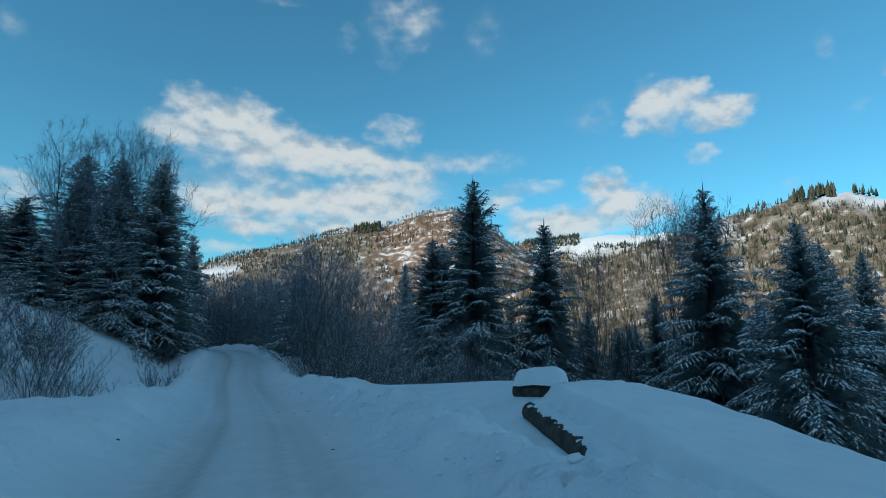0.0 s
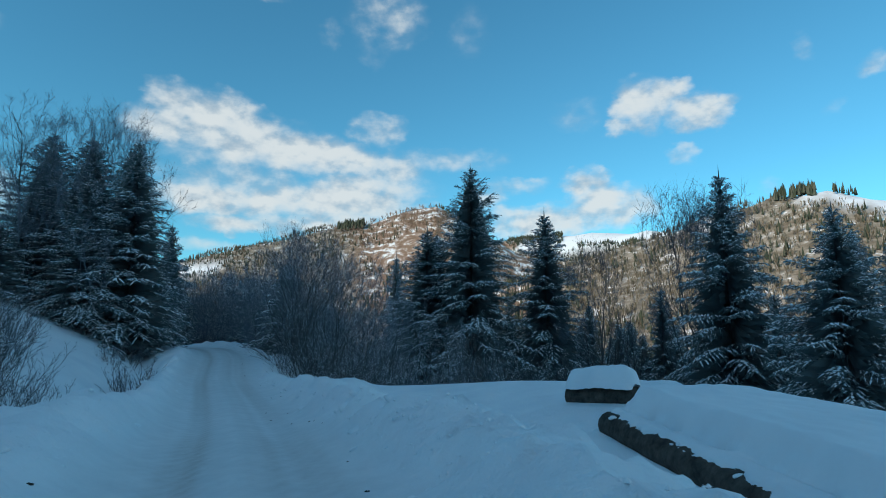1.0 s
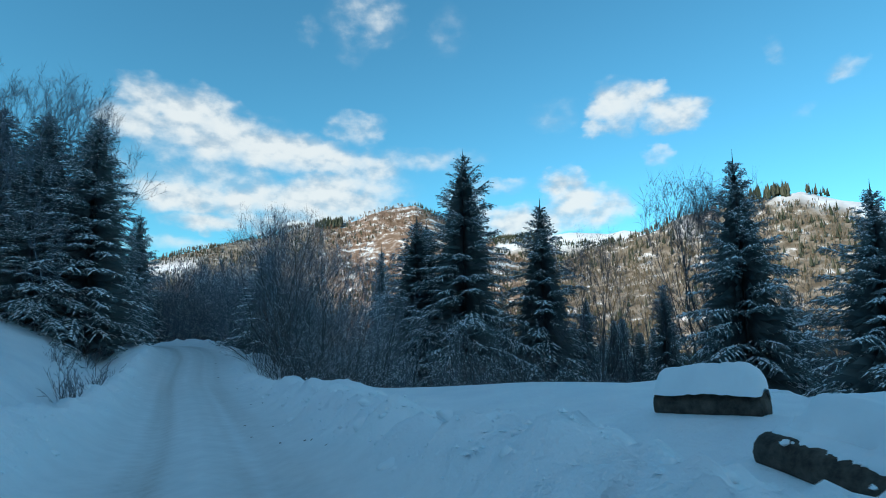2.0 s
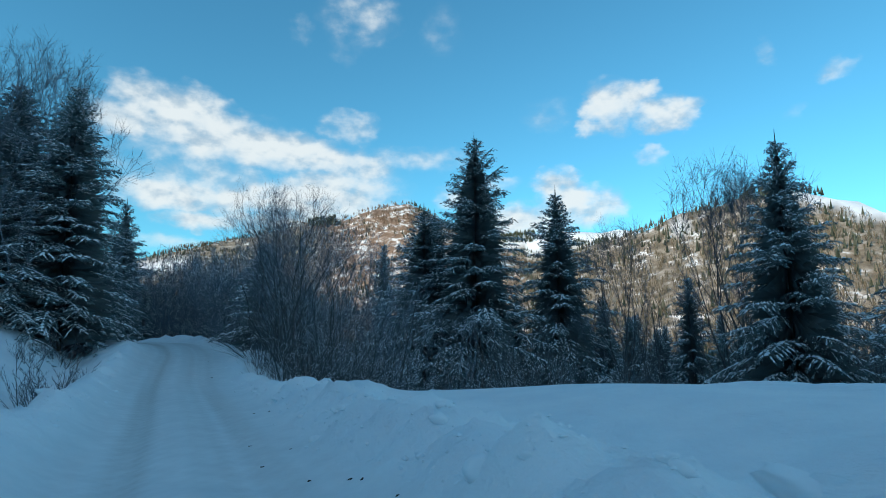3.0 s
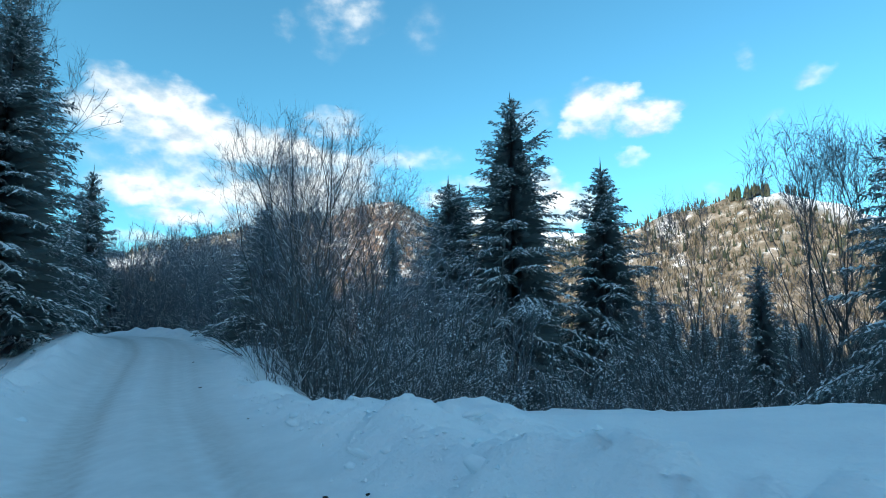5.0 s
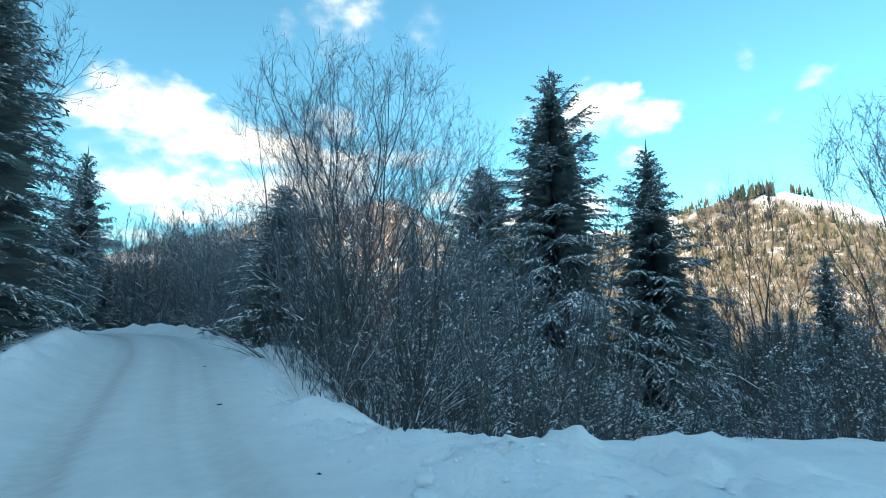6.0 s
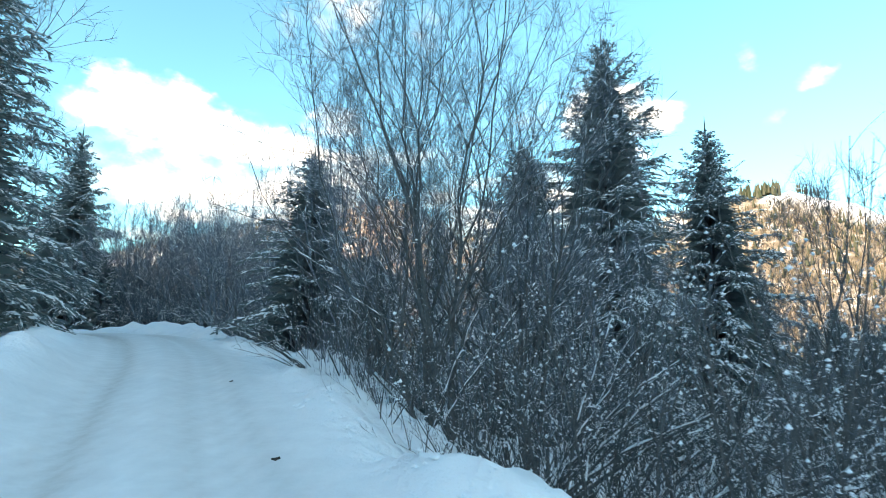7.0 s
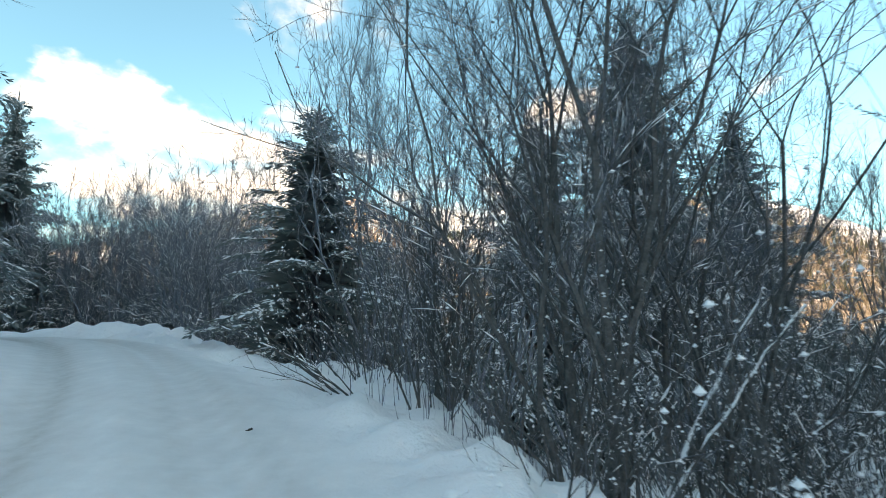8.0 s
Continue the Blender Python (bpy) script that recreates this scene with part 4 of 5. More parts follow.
for k, x, y, s, a in [(0, -7.75, 36.0, 1.0, 2.2), (1, -6.1, 36.5, 1.0, 1.0), (1, -8.7, 38.6, 0.66, 4.4), (1, -4.4, 37.4, 0.72, 2.0)]:
    plant(HERO[k], USED, x, y, s, a)
for k, x, y, top_z, a in [(0, -24.6, 39.6, 16.5, 0.0), (1, -20.9, 41.2, 16.0, 1.0), (1, -22.3, 42.8, 16.8, 3.0), (1, -23.4, 40.4, 16.2, 4.4), (0, -22.6, 45.0, 16.6, 5.0), (0, -25.2, 38.9, 14.8, 1.3), (0, -21.2, 39.2, 12.4, 3.6), (1, -9.7, 42.4, 9.0, 1.7), (1, -10.4, 44.6, 8.6, 0.2)]:
    plant(BIRCH[k], USED, x, y, (top_z - ground_z(x, y)) / 13.0, a)
for x, y, top_z, a in [(19.7, 49.7, 13.9, 0.2), (20.4, 46.8, 12.7, 3.0), (13.0, 52.3, 9.8, 1.2)]:
    plant(VASE, USED, x, y, (top_z - ground_z(x, y)) / 18.5, a)
for k, x, y, s in [(1, 17.0, 56.0, 0.85), (0, -25.0, 42.6, 1.05), (1, -26.5, 39.5, 0.95), (0, -26.0, 46, 1.0), (0, 12.6, 58.5, 0.75), (0, 24.5, 45.0, 0.9), (1, 8.0, 61, 0.8)]:
    plant(TALL[k], USED, x, y, s, rnd.uniform(0, 6.28))
for k, x, y, s in [(2, -9.0, 43.0, 1.1), (1, -4.0, 42.0, 1.0), (2, -6.5, 44.5, 1.35), (0, 0.5, 46.0, 0.9), (1, -10.0, 50.0, 1.2), (2, -2.5, 48.5, 1.1), (0, -8.0, 47.0, 1.3), (1, -5.0, 48.0, 1.3), (0, -12.5, 51.0, 1.1), (2, 4.0, 47.0, 0.65), (0, 8.5, 50.0, 0.6), (1, 13.0, 49.0, 0.6), (2, -8.8, 46.5, 0.8), (0, -20.4, 37.6, 0.8), (2, -28.6, 40.6, 1.2), (0, -18.8, 42.4, 0.8)]:
    plant(ALDERS[k], USED, x, y, s, rnd.uniform(0, 6.28))
for i in range(80):
    u = rnd.random()
    x = rnd.uniform(-36, 8) if u < 0.5 else rnd.uniform(-26, -8)
    y = rnd.uniform(58, 84) if u < 0.55 else rnd.uniform(54, 66)
    if (x > -3 and y < 61) or (x < -17 and y < 58) or (x < -23 and y < 62):
        continue
    if y < 67:
        plant(rnd.choice(ALDERS), USED, x, y, rnd.uniform(0.75, 1.2), rnd.uniform(0, 6.28))
    else:
        plant(rnd.choice(FAR_ALDERS), USED, x, y, rnd.uniform(1.0, 1.4), rnd.uniform(0, 6.28))
for i in range(64):
    x, y = rnd.uniform(-24, -11), rnd.uniform(55, 64)
    if x < -17 and y < 58.5:
        y += 5
    plant(rnd.choice(ALDERS), USED, x, y, rnd.uniform(0.9, 1.15) + 0.45 * math.exp(-((x + 18.0 + 0.35 * (y - 58)) / 3.2) ** 2), rnd.uniform(0, 6.28))
for i in range(45):
    x, y = rnd.uniform(7, 34), rnd.uniform(43, 62)
    if min(math.hypot(x - 18.4, y - 41.6), math.hypot(x - 10.9, y - 57.3), math.hypot(x - 19.3, y - 54.4)) < 3.5:
        continue
    plant(rnd.choice(FAR_ALDERS), USED, x, y, rnd.uniform(0.4, 0.65), rnd.uniform(0, 6.28))
for i in range(24):
    x, y = rnd.uniform(9, 58), rnd.uniform(64, 98)
    if x < y:
        put_spruce(3, x, y, rnd.uniform(1.5, 4.5), 2.3, rnd.uniform(0, 6.28))
for i in range(100):
    x, y = rnd.uniform(6, 60), rnd.uniform(46, 95)
    if x > y or (x < 24 and y < 60):
        continue
    plant(rnd.choice(FAR_ALDERS), USED, x, y, rnd.uniform(0.75, 1.15), rnd.uniform(0, 6.28))
for i in range(56):
    x = -7.2 + 14 * rnd.random()
    y = max(31.0, 36.6 - 3.4 * (x + 8.0)) + 7 * rnd.random() ** 1.5
    plant(SHRUBS[rnd.choice((0, 0, 1, 1, 2))], USED, x, y, rnd.uniform(0.75, 1.2), rnd.uniform(0, 6.28))
for k, x, y, s in [(1, -8.1, 33.0, 0.55), (0, -7.3, 32.6, 0.6), (1, -8.6, 34.6, 0.6), (0, -7.4, 34.6, 0.7), (0, -9.1, 37.6, 0.9), (1, -9.7, 39.6, 0.9), (1, -8.5, 35.0, 0.7), (0, -9.6, 41.4, 0.9), (1, -10.6, 43.6, 0.9), (0, -8.4, 38.6, 1.1), (1, -8.9, 40.2, 1.1), (0, -10.0, 45.0, 1.0), (1, -12.0, 47.8, 1.0), (0, -13.4, 49.2, 1.0)]:
    plant(SHRUBS[k], USED, x, y, s, rnd.uniform(0, 6.28))
for k, x, y, s in [(0, -5.0, 33.4, 1.15), (1, -4.2, 34.6, 1.3), (0, -3.4, 33.0, 1.1), (1, -5.6, 34.9, 1.2), (0, -2.4, 34.8, 1.25), (1, -3.0, 36.0, 1.3), (1, -1.4, 33.6, 1.2)]:
    plant(SHRUBS[k], USED, x, y, s, rnd.uniform(0, 6.28))
for i in range(26):
    x, y = rnd.uniform(5, 26), rnd.uniform(29, 46)
    if abs(x - 18.5) < 3 and (abs(y - 31) < 3 or abs(y - 41.5) < 3):
        continue
    plant(SHRUBS[rnd.choice((0, 1))], USED, x, y, rnd.uniform(0.6, 0.95), rnd.uniform(0, 6.28))
for i in range(14):
    x = rnd.uniform(-16, -7)
    y = 48.0 + rnd.uniform(0, 7) - 0.5 * (x + 11)
    plant(SHRUBS[rnd.choice((0, 1))], USED, x, y, rnd.uniform(0.7, 1.0), rnd.uniform(0, 6.28))
for k, x, y, s in [(0, -12.7, 27.6, 1.4), (0, -13.4, 28.9, 1.3), (1, -10.5, 17.6, 0.7), (1, -11.5, 18.7, 0.85), (1, -13.5, 20.2, 1.1), (1, -12.2, 17.0, 0.8), (1, -15, 22, 1.2), (1, -16.5, 24, 1.2), (1, -14.3, 18.4, 1.1), (1, -17.5, 21.5, 1.3), (1, -19, 25.5, 1.3), (1, -18, 28, 1.0), (0, -16.6, 33.2, 0.9), (0, -17.3, 36.4, 1.1),
                   (1, -9.4, 15.4, 0.6), (1, -9.9, 16.4, 0.75), (1, -10.6, 16.0, 0.8), (1, -11.4, 17.6, 0.9), (1, -10.4, 18.2, 0.7), (1, -12.8, 15.6, 1.0), (1, -11.6, 14.6, 0.9), (1, -12.6, 19.4, 1.0), (1, -14.2, 21.6, 1.1), (1, -15.8, 20, 1.2), (1, -12.0, 15.4, 0.9), (1, -13.4, 16.6, 1.0), (1, -18.6, 23.6, 1.3), (1, -20.5, 27.5, 1.2), (1, -16.2, 18.3, 1.2), (1, -11.0, 16.4, 0.9), (1, -10.2, 15.2, 0.6), (1, -14.8, 16.8, 1.2), (1, -17.8, 19.6, 1.3), (1, -19.6, 22.4, 1.4), (1, -13.0, 18.0, 1.0), (1, -15.4, 24.0, 1.0), (1, -21.5, 25, 1.4), (1, -17.0, 26.2, 1.0)]:
    plant(SMALL[k], USED, x, y, s, rnd.uniform(0, 6.28))

# ---- woods on the far hillsides ----
rng = np.random.default_rng(8)
N = 190000
az = rng.uniform(-48, 62, N)
rr = np.sqrt(rng.uniform(150 ** 2, 1480 ** 2, N))
hx, hy = rr * np.sin(np.radians(az)), rr * np.cos(np.radians(az))
hz = lay(hx, hy)[0]
el = np.degrees(np.arctan2(hz - 1.45, rr))
open_snow = snowfield(az, el, rr)
patch = 1.4 * rugged(hx, hy, 130, 21.3, 4)
clear = 1.2 * rugged(hx, hy, 55, 22.7, 4)
crest_r, crest_m = np.interp(az, RIGHT[:, 0], RIGHT[:, 1]) + 0.1, np.interp(az, MID[:, 0], MID[:, 1]) + 0.3
right = (rr < 660) & (az > 9)
mid = ~right & (rr < 1000)
back = rr >= 1000
# share of conifers and density, region by region
share = np.full(N, 0.25)
share = np.where(right, np.where(el > crest_r - 0.35, 0.7, np.where((el > 6.5) & (el < crest_r - 1.0), 0.24, 0.10)), share)
share = np.where(mid, np.where(az < -9.0, 0.75, np.where(el > crest_m - 0.5, np.where(np.abs(az - 1.6) < 1.2, 0.9, -0.4), np.where(el < 6.0, 0.5, 0.08))), share)
share = np.where(back, 0.8, share)
dense = np.where(right, np.where(el > crest_r - 0.35, 0.22, 0.8), np.where(back, 0.35, np.where(az < -7.5, 0.95, 0.75)))
clump = right & (np.abs(az - 32.6) < 1.5) & (el > crest_r - 0.55)
clump2 = right & (np.abs(az - 36.0) < 0.9) & (el > crest_r - 0.3)
clump3 = mid & (np.abs(az + 7.4) < 1.3) & (el > crest_m - 0.5)
clump4 = back & (np.abs(az - 17.8) < 3.4) & (np.abs(el - 9.1 - 0.1 * np.sin(az * 3)) < 0.22)
clump5 = back & (np.abs(az - 10.5) < 2.6) & (el > 9.35)
pick = rng.random((4, N))
con, bare, larch = Soup(), Soup(), Soup()
for i in range(N):
    cl = clump[i] or clump2[i] or clump3[i] or clump4[i] or clump5[i]
    if not cl and (open_snow[i] or pick[0, i] > dense[i] or clear[i] > (0.10 if mid[i] and az[i] > -8 else 0.9 if right[i] else 0.55)):
        continue
    p = Vector((hx[i], hy[i], hz[i]))
    if cl or pick[1, i] < share[i] + 0.22 * patch[i]:
        h = 3.5 + 6 * pick[2, i] + (3 if clump[i] or clump3[i] else 0)
        if back[i]:
            h *= 1.2
        elif mid[i] and az[i] < -9:
            h *= 0.7
        w = h * (0.12 + 0.07 * pick[3, i])
        b = 6.28 * pick[3, i]
        vs = [p + Vector((0, 0, h))]
        for j in range(5):
            vs.append(p + Vector((w * math.cos(b + j * 1.257), w * math.sin(b + j * 1.257), h * 0.08)))
        con.add(vs, [(0, 1, 2), (0, 2, 3), (0, 3, 4), (0, 4, 5), (0, 5, 1)])
    elif pick[2, i] < 0.8:
        h = 3.5 + 4.5 * pick[3, i]
        vs, fs = [], []
        for j in range(4):
            b, q = 6.28 * rng.random(), (0.08 + 0.26 * rng.random()) * h
            d = Vector((math.cos(b), math.sin(b), 0))
            s = Vector((-d.y, d.x, 0)) * h * 0.045
            o = len(vs)
            vs += [p, p + d * q + s + Vector((0, 0, h * (0.6 + 0.4 * rng.random()))), p + d * q - s + Vector((0, 0, h * (0.5 + 0.4 * rng.random())))]
            fs.append((o, o + 1, o + 2))
        (larch if right[i] else bare).add(vs, fs)
tagged(part("far_conifer_wood", con, FAR_NEEDLES), "distant conifer wood on sunlit hillsides", "woods", kind="stuff")
tagged(part("far_leafless_wood", bare, FAR_TWIGS), "distant reddish-brown leafless wood on hillsides", "woods", kind="stuff")
tagged(part("far_larch_wood", larch, FAR_LARCH), "distant pale olive-brown wood on a sunlit slope", "woods", kind="stuff")


# ---- logs ----
def fallen_log(a, b, r, label):
    a, b = Vector(a), Vector(b)
    top = tagged(new("log"), label, "log", "felled logs under snow")
    s = Soup()
    n = 14
    rg = random.Random(int(r * 1000))
    ax = (b - a).normalized()
    s.tube([a.lerp(b, k / n) + Vector((0, 0, rg.uniform(-1, 1) * 0.01)) for k in range(n + 1)], [r * (0.95 + 0.1 * rg.random()) for k in range(n + 1)], 14)
    part("bark", s, LOG_BARK, top, "dark rough bark", True)
    e = Soup()
    e.tube([a - ax * 0.012, a + ax * 0.01], [r * 0.93, r * 0.93], 14)
    part("cut_end", e, OLD_WOOD, top, "dark weathered sawn end")
    return top


log_a = fallen_log((1.84, 12.75, 0.11), (2.34, 6.8, -0.24), 0.21, "dark barked log half buried in snow")
log_b = fallen_log((1.92, 15.65, 0.31), (2.88, 14.45, 0.38), 0.21, "short dark log with a thick snow cap")
log_c = fallen_log((2.02, 6.75, 0.0), (2.5, 6.3, 0.02), 0.09, "thin dark log end poking out of snow")


def snow_cap(under, a, b, r, left, right, height, label, seed, droop=0.0):
    """A soft cap of snow along a log, with an uneven lower rim; left and right: its reach to either side."""
    a, b = Vector(a), Vector(b)
    ax = (b - a).normalized()
    sd_ = ax.cross(Vector((0, 0, 1))).normalized()
    n, m = 46, 18
    s = Soup()
    rg = random.Random(seed)
    vs = []
    for i in range(n + 1):
        q = i / n
        end = min(1.0, math.sqrt(max(0.0, 1 - (2 * q - 1) ** 6)) + 0.02)
        rim_l = left * (0.78 + 0.32 * noise.noise((q * 7, seed, 0)) + 0.24 * noise.noise((q * 22, seed, 3)))
        rim_r = right * (0.9 + 0.2 * noise.noise((q * 5, seed, 9)))
        top = height * (0.90 + 0.10 * noise.noise((q * 3, seed, 5))) * end
        for j in range(m + 1):
            u = 2 * j / m - 1
            lat = (-rim_l * -u if u < 0 else rim_r * u) * (0.55 + 0.45 * end)
            hgt = r * 0.85 + (top + r * 0.15) * (1 - abs(u) ** 2.4) + 0.05 * noise.noise((q * 2.6, u * 1.7, seed + 4)) - (droop if u > 0 else 0.0) * u * u
            hgt += 0.018 * noise.noise((q * 14, u * 3, seed)) - 0.20 * max(0.0, -u - 0.6) * (1 + 2.4 * noise.noise((q * 6, seed, 2)))
            vs.append(a.lerp(b, q) + sd_ * lat + Vector((0, 0, hgt)))
    fs = [(i * (m + 1) + j, i * (m + 1) + j + 1, (i + 1) * (m + 1) + j + 1, (i + 1) * (m + 1) + j) for i in range(n) for j in range(m)]
    s.add(vs, fs)
    return part("snow_cap", s, SNOW, under, label, True)


snow_cap(log_b, (1.92, 15.68, 0.31), (2.88, 14.42, 0.38), 0.21, 0.33, 0.33, 0.42, "thick rounded snow cap on a short log", 7)


def snow_drift():
    """Deep snow over a stack of logs; its rim lies unevenly on the outermost log."""
    a, b = Vector((1.845, 12.83, 0.0)), Vector((2.55, 4.3, 0.0))
    ax = (b - a).normalized()
    sd_ = Vector((-ax.y, ax.x, 0))
    n, m = 220, 60
    s = Soup()
    vs = []
    for i in range(n + 1):
        q = i / n
        along = q * (b - a).length - 0.06
        rim = -0.10 + 0.08 * noise.noise((along * 1.1, 1, 0)) + 0.08 * noise.noise((along * 3.5, 2, 0)) + 0.05 * noise.noise((along * 9, 3, 0)) + 0.02 * noise.noise((along * 24, 7, 0)) - 0.30 * min(1.0, max(0.0, (along - 3.95) / 0.9))
        rim += 0.10 * max(0, 1 - along / 0.5)
        nose = math.sqrt(max(0.0, 1 - max(0.0, 1 - (along + 0.06) / 0.45) ** 2))
        log_top = 0.31 - 0.059 * along
        fade = 1 - 0.45 * max(0.0, (along - 4.5) / 3.7)
        for j in range(m + 1):
            w = rim + (3.4 - rim) * (j / m) ** 1.5
            t1 = min(1.0, max(0.0, (w - rim) / 0.10))
            t2 = min(1.0, max(0.0, (w - 0.18 - 0.07 * noise.noise((along * 1.1, 8, 0))) / 0.26))
            t3 = min(1.0, max(0.0, (w - 2.1) / 1.3))
            sm = t2 * t2 * (3 - 2 * t2)
            hgt = log_top - 0.03 - 0.22 * max(0.0, -0.15 - w) / 0.3 + (0.10 + 0.02 * noise.noise((along * 3, w * 6, 4))) * math.sqrt(t1) + 0.35 * sm * nose * fade + 0.05 * noise.noise((along * 0.7, w * 0.9, 0)) * sm
            dent = math.exp(-((w - 0.20 - 0.05 * noise.noise((along * 1.7, 6, 0))) / 0.035) ** 2) * max(0.0, noise.noise((along * 2.6, 5, 5)) + 0.10) * 0.7
            hgt -= dent
            pos = a + ax * along + sd_ * w
            t3 = t3 * t3 * (3 - 2 * t3)
            tail = max(0.0, 1 - (n - i) / 24.0)
            zg = ground_z(pos.x, pos.y) - 0.08 if (t3 > 0 or tail > 0 or nose < 1) else 0.0
            k = 1 - (1 - t3) * (1 - tail) * (nose if w > 0.3 or along < 0.1 else 1)
            vs.append(Vector((pos.x, pos.y, hgt * (1 - k) + zg * k)))
    s.add(vs, [(i * (m + 1) + j, (i + 1) * (m + 1) + j, (i + 1) * (m + 1) + j + 1, i * (m + 1) + j + 1) for i in range(n) for j in range(m)])
    return tagged(part("snow_drift", s, SNOW, None, "deep smooth snow drifted over a stack of logs", True), category="snow", kind="structure")


snow_drift()


# ---- loose snow and dirt along the road edges ----
def clod(name, r, seed, mat, label, rough=0.35):
    rg = random.Random(seed)
    bm = bmesh.new()
    bmesh.ops.create_icosphere(bm, subdivisions=2, radius=r)
    off = Vector((rg.uniform(0, 50), rg.uniform(0, 50), 0))
    for v in bm.verts:
        v.co *= 1 + rough * noise.noise(v.co / r * 1.3 + off)
        v.co.z *= 0.7
    return part(name, bm, mat, None, label, True)


SNOW_CLODS = [tagged(clod("snow_clod", 0.09, k, SNOW, "lump of ploughed snow beside the road", 0.5), category="snow lump", group="lumps of ploughed snow") for k in range(3)]
DIRT = make_bark("frozen_dirt", (0.018, 0.017, 0.015), (0.06, 0.052, 0.045), 16)
DIRT_CLODS = [tagged(clod("dirt_clod", 0.07, 20 + k, DIRT, "dark frozen clod of earth on the snow", 0.6), category="clod", group="clods on the road edge") for k in range(2)]
rg = random.Random(77)


def lay_clod(proto, x, y, s, sink=0.03):
    m = Matrix.LocRotScale((x, y, ground_z(x, y) - sink * s), Euler((rg.uniform(-.4, .4), rg.uniform(-.4, .4), rg.uniform(0, 6.28))), None)
    ob = copy_thing(proto, m) if proto in USED else proto
    USED.add(proto)
    ob.matrix_basis = m
    ob.scale = (s * rg.uniform(.8, 1.5), s, s * rg.uniform(.6, 1))


for i in range(290):
    k = rg.randrange(8, len(ROADS) - 26)
    q = rg.random()
    c = ROADS[k] * (1 - q) + ROADS[k + 1] * q
    t = ROADS[k + 1] - ROADS[k]
    t = t / np.hypot(t[0], t[1])
    d = abs(rg.gauss(2.4, 0.8)) * (1 if rg.random() < 0.8 else -1)
    if abs(d) < 1.5:
        continue
    lay_clod(rg.choice(SNOW_CLODS), c[0] + t[1] * d, c[1] - t[0] * d, rg.choice((0.3, 0.4, 0.5, 0.7, 0.9, 1.3)))
for x, y, s in [(-1.76, 13.5, 1.8), (-1.62, 13.42, 0.9), (-1.98, 13.55, 0.6), (-6.05, 22.9, 0.4), (-5.7, 22.7, 0.3), (-9.57, 31.77, 0.6), (-3.58, 16.4, 0.6), (-3.45, 16.2, 0.5), (-4.05, 16.8, 0.6), (-4.8, 18.0, 0.5), (-4.6, 18.8, 0.4), (-5.33, 19.5, 0.4), (-3.1, 15.2, 0.5), (-2.07, 11.1, 0.5), (-1.66, 9.4, 0.5), (-4.6, 8.7, 0.6), (-7.6, 27.3, 0.5), (-11.0, 36.0, 0.5), (-6.2, 23.8, 0.4)]:
    lay_clod(rg.choice(DIRT_CLODS), x, y, s)

# crumbs too small and many to tell apart, thrown up along both edges
crumbs = Soup()
for i in range(1700):
    k = rg.randrange(8, len(ROADS) - 26)
    q = rg.random()
    c = ROADS[k] * (1 - q) + ROADS[k + 1] * q
    t = ROADS[k + 1] - ROADS[k]
    t = t / np.hypot(t[0], t[1])
    d = (1.75 + abs(rg.gauss(0.2, 0.75))) * (1 if rg.random() < 0.72 else -1)
    x, y = c[0] + t[1] * d, c[1] - t[0] * d
    r = 0.008 + 0.024 * rg.random() ** 2
    crumbs.lump((x, y, ground_z(x, y) + r * 0.3), r * rg.uniform(0.8, 1.5), r * rg.uniform(0.8, 1.5), r * rg.uniform(0.7, 1.1))
tagged(part("snow_crumbs", crumbs, SNOW), "small crumbs of ploughed snow beside the road", "snow crumbs", kind="stuff")


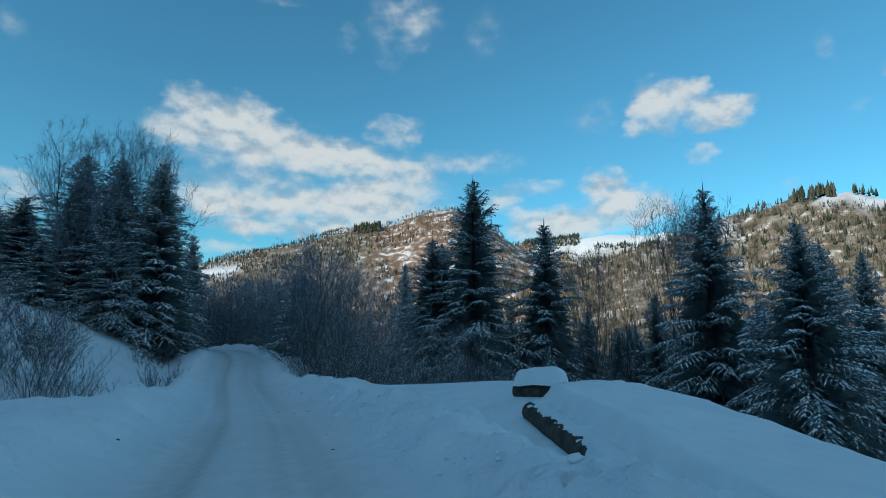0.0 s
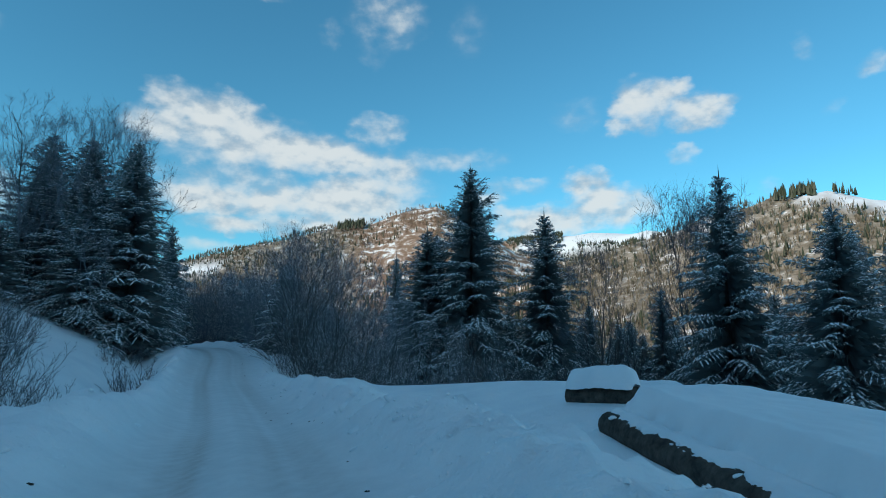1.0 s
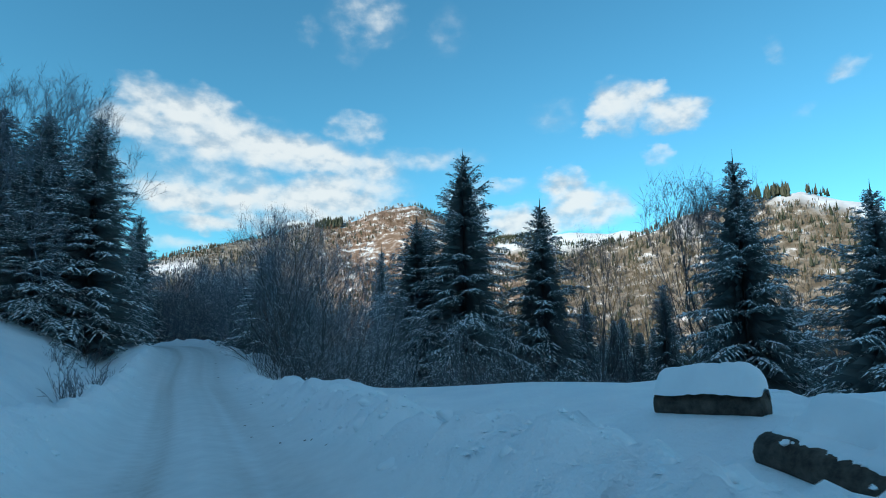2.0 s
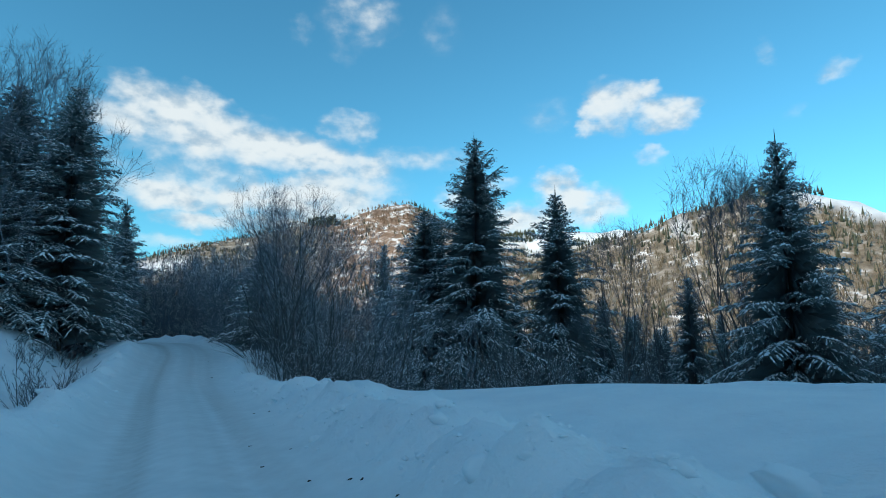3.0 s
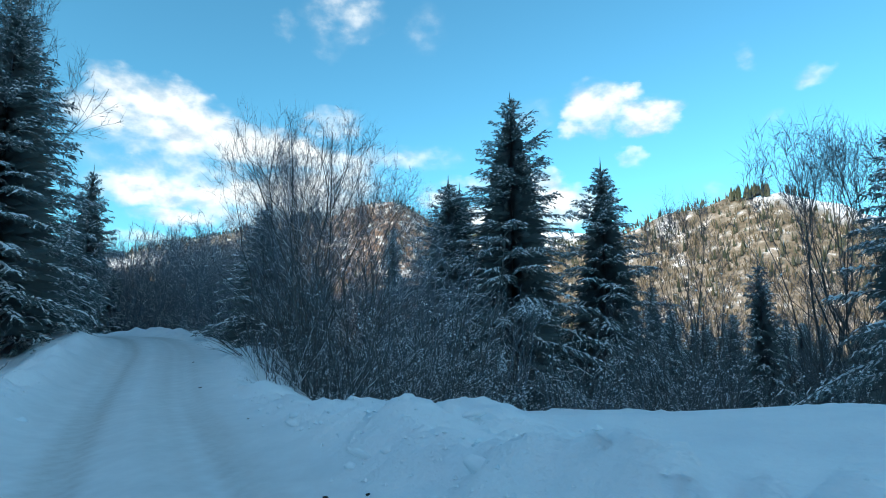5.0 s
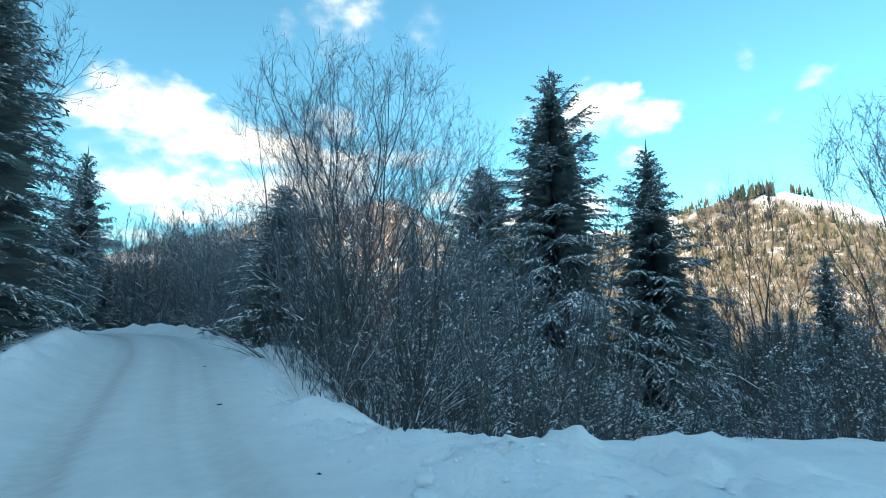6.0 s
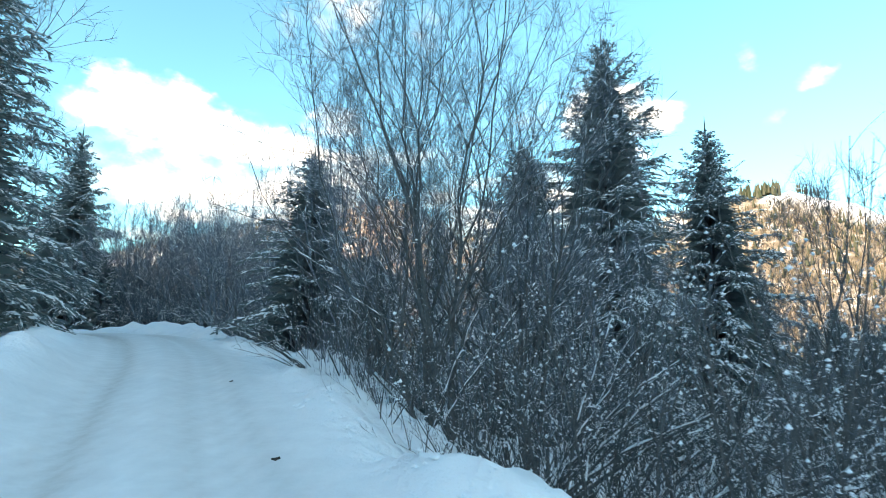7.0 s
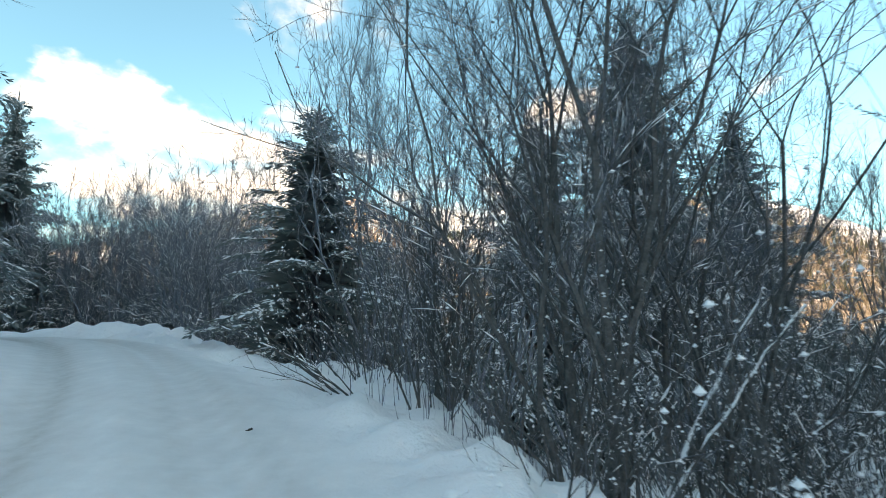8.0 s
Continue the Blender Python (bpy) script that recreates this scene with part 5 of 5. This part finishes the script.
def leaning_shrub(base, tips, r, seed):
    """Thin stems bent over the bank from one stool, each with a broken ridge of snow along its upper side."""
    base = Vector((*base, ground_z(*base) - 0.1))
    top = tagged(new("leaning_shrub"), "leaning alder stems with snow along their upper sides", "shrub", "leafless trees and shrubs")
    rs = random.Random(seed)
    n = 14
    for tip in tips:
        a, b = base + Vector((rs.uniform(-0.15, 0.15), rs.uniform(-0.15, 0.15), 0)), Vector(tip)
        w = r * rs.uniform(0.75, 1.1)
        arch = rs.uniform(0.12, 0.3) * (b - a).length
        pts = [a.lerp(b, k / n) + Vector((rs.gauss(0, .012), rs.gauss(0, .012), arch * (k / n) * (1 - k / n) + rs.gauss(0, .014))) for k in range(n + 1)]
        bark, cap, side = Soup(), Soup(), Soup()
        bark.tube(pts, [w * (1 - 0.7 * k / n) for k in range(n + 1)], 7)
        cap.tube([q + Vector((0, 0, w * (0.75 - 0.4 * k / n) + 0.004)) for k, q in enumerate(pts)][1:], [(w * (0.9 - 0.6 * k / n) + 0.003) * rs.choice((0.2, 0.8, 1.0, 1.2)) for k in range(1, n + 1)], 7)
        for k in range(3, n):
            for rep in range(2):
                d = Vector((rs.gauss(0, .5), rs.gauss(0, .5), rs.uniform(0.1, 0.9)))
                side.spike([pts[k], pts[k] + d * rs.uniform(0.1, 0.25), pts[k] + d * rs.uniform(0.3, 0.55) + Vector((0, 0, 0.08))], 0.005)
        stem = part("stem", bark, ALDER_BARK, top, "grey-brown stem", True)
        part("twig", side, TWIG, stem)
        part("snow_ridge", cap, TREE_SNOW, stem, "white snow lying along the stem", True)


leaning_shrub((-7.9, 34.8), [(-6.75, 34.3, 1.4), (-7.3, 34.0, 1.5)], 0.020, 12)
leaning_shrub((-6.6, 33.8), [(-5.4, 32.6, 0.7), (-5.2, 32.9, 0.45), (-5.6, 32.7, 1.0), (-4.9, 32.5, 0.2), (-5.9, 32.9, 1.25)], 0.022, 13)
leaning_shrub((-6.0, 35.6), [(-4.5, 34.0, 0.75), (-4.3, 34.3, 0.3), (-5.0, 34.0, 1.3)], 0.020, 14)

# crumbs of snow caught on the bark of the long log
for i in range(34):
    q = rg.random() ** 0.8 * 0.78
    px, py, pz = 1.84 + 0.5 * q, 12.75 - 5.95 * q, 0.11 - 0.38 * q
    w = rg.uniform(0.15, 0.62)
    ob = copy_thing(rg.choice(SNOW_CLODS), pose(px - 0.205 * math.sin(w), py, pz + 0.205 * math.cos(w), rg.uniform(-30, 30), rg.uniform(-30, 30), rg.uniform(0, 360)))
    k = rg.choice((0.16, 0.22, 0.3, 0.5))
    ob.scale = (k, k * rg.uniform(1, 1.7), k * 0.9)

# dry stalks that stand out of the snow along the edge
stalks = Soup()
for i in range(420):
    q = rg.random()
    if rg.random() < 0.6:
        x, y = -8.2 - 2.6 * q + rg.gauss(0, 0.35), 34.5 + 9.0 * q + rg.gauss(0, 0.3)
    else:
        x = -6.6 + 10 * q
        y = 30.3 - 0.05 * (x + 6.2) + abs(rg.gauss(0, 0.4))
    p0 = Vector((x, y, ground_z(x, y) - 0.05))
    h = rg.uniform(0.25, 0.95)
    tip = p0 + Vector((rg.gauss(0, 0.12), rg.gauss(0, 0.12), 1)) * h
    stalks.spike([p0, p0.lerp(tip, 0.5) + Vector((rg.gauss(0, .02), rg.gauss(0, .02), 0)), tip], rg.uniform(0.004, 0.008))
tagged(part("dry_stalks", stalks, TWIG), "dry brown stalks standing out of the snow", "stalks", kind="stuff")
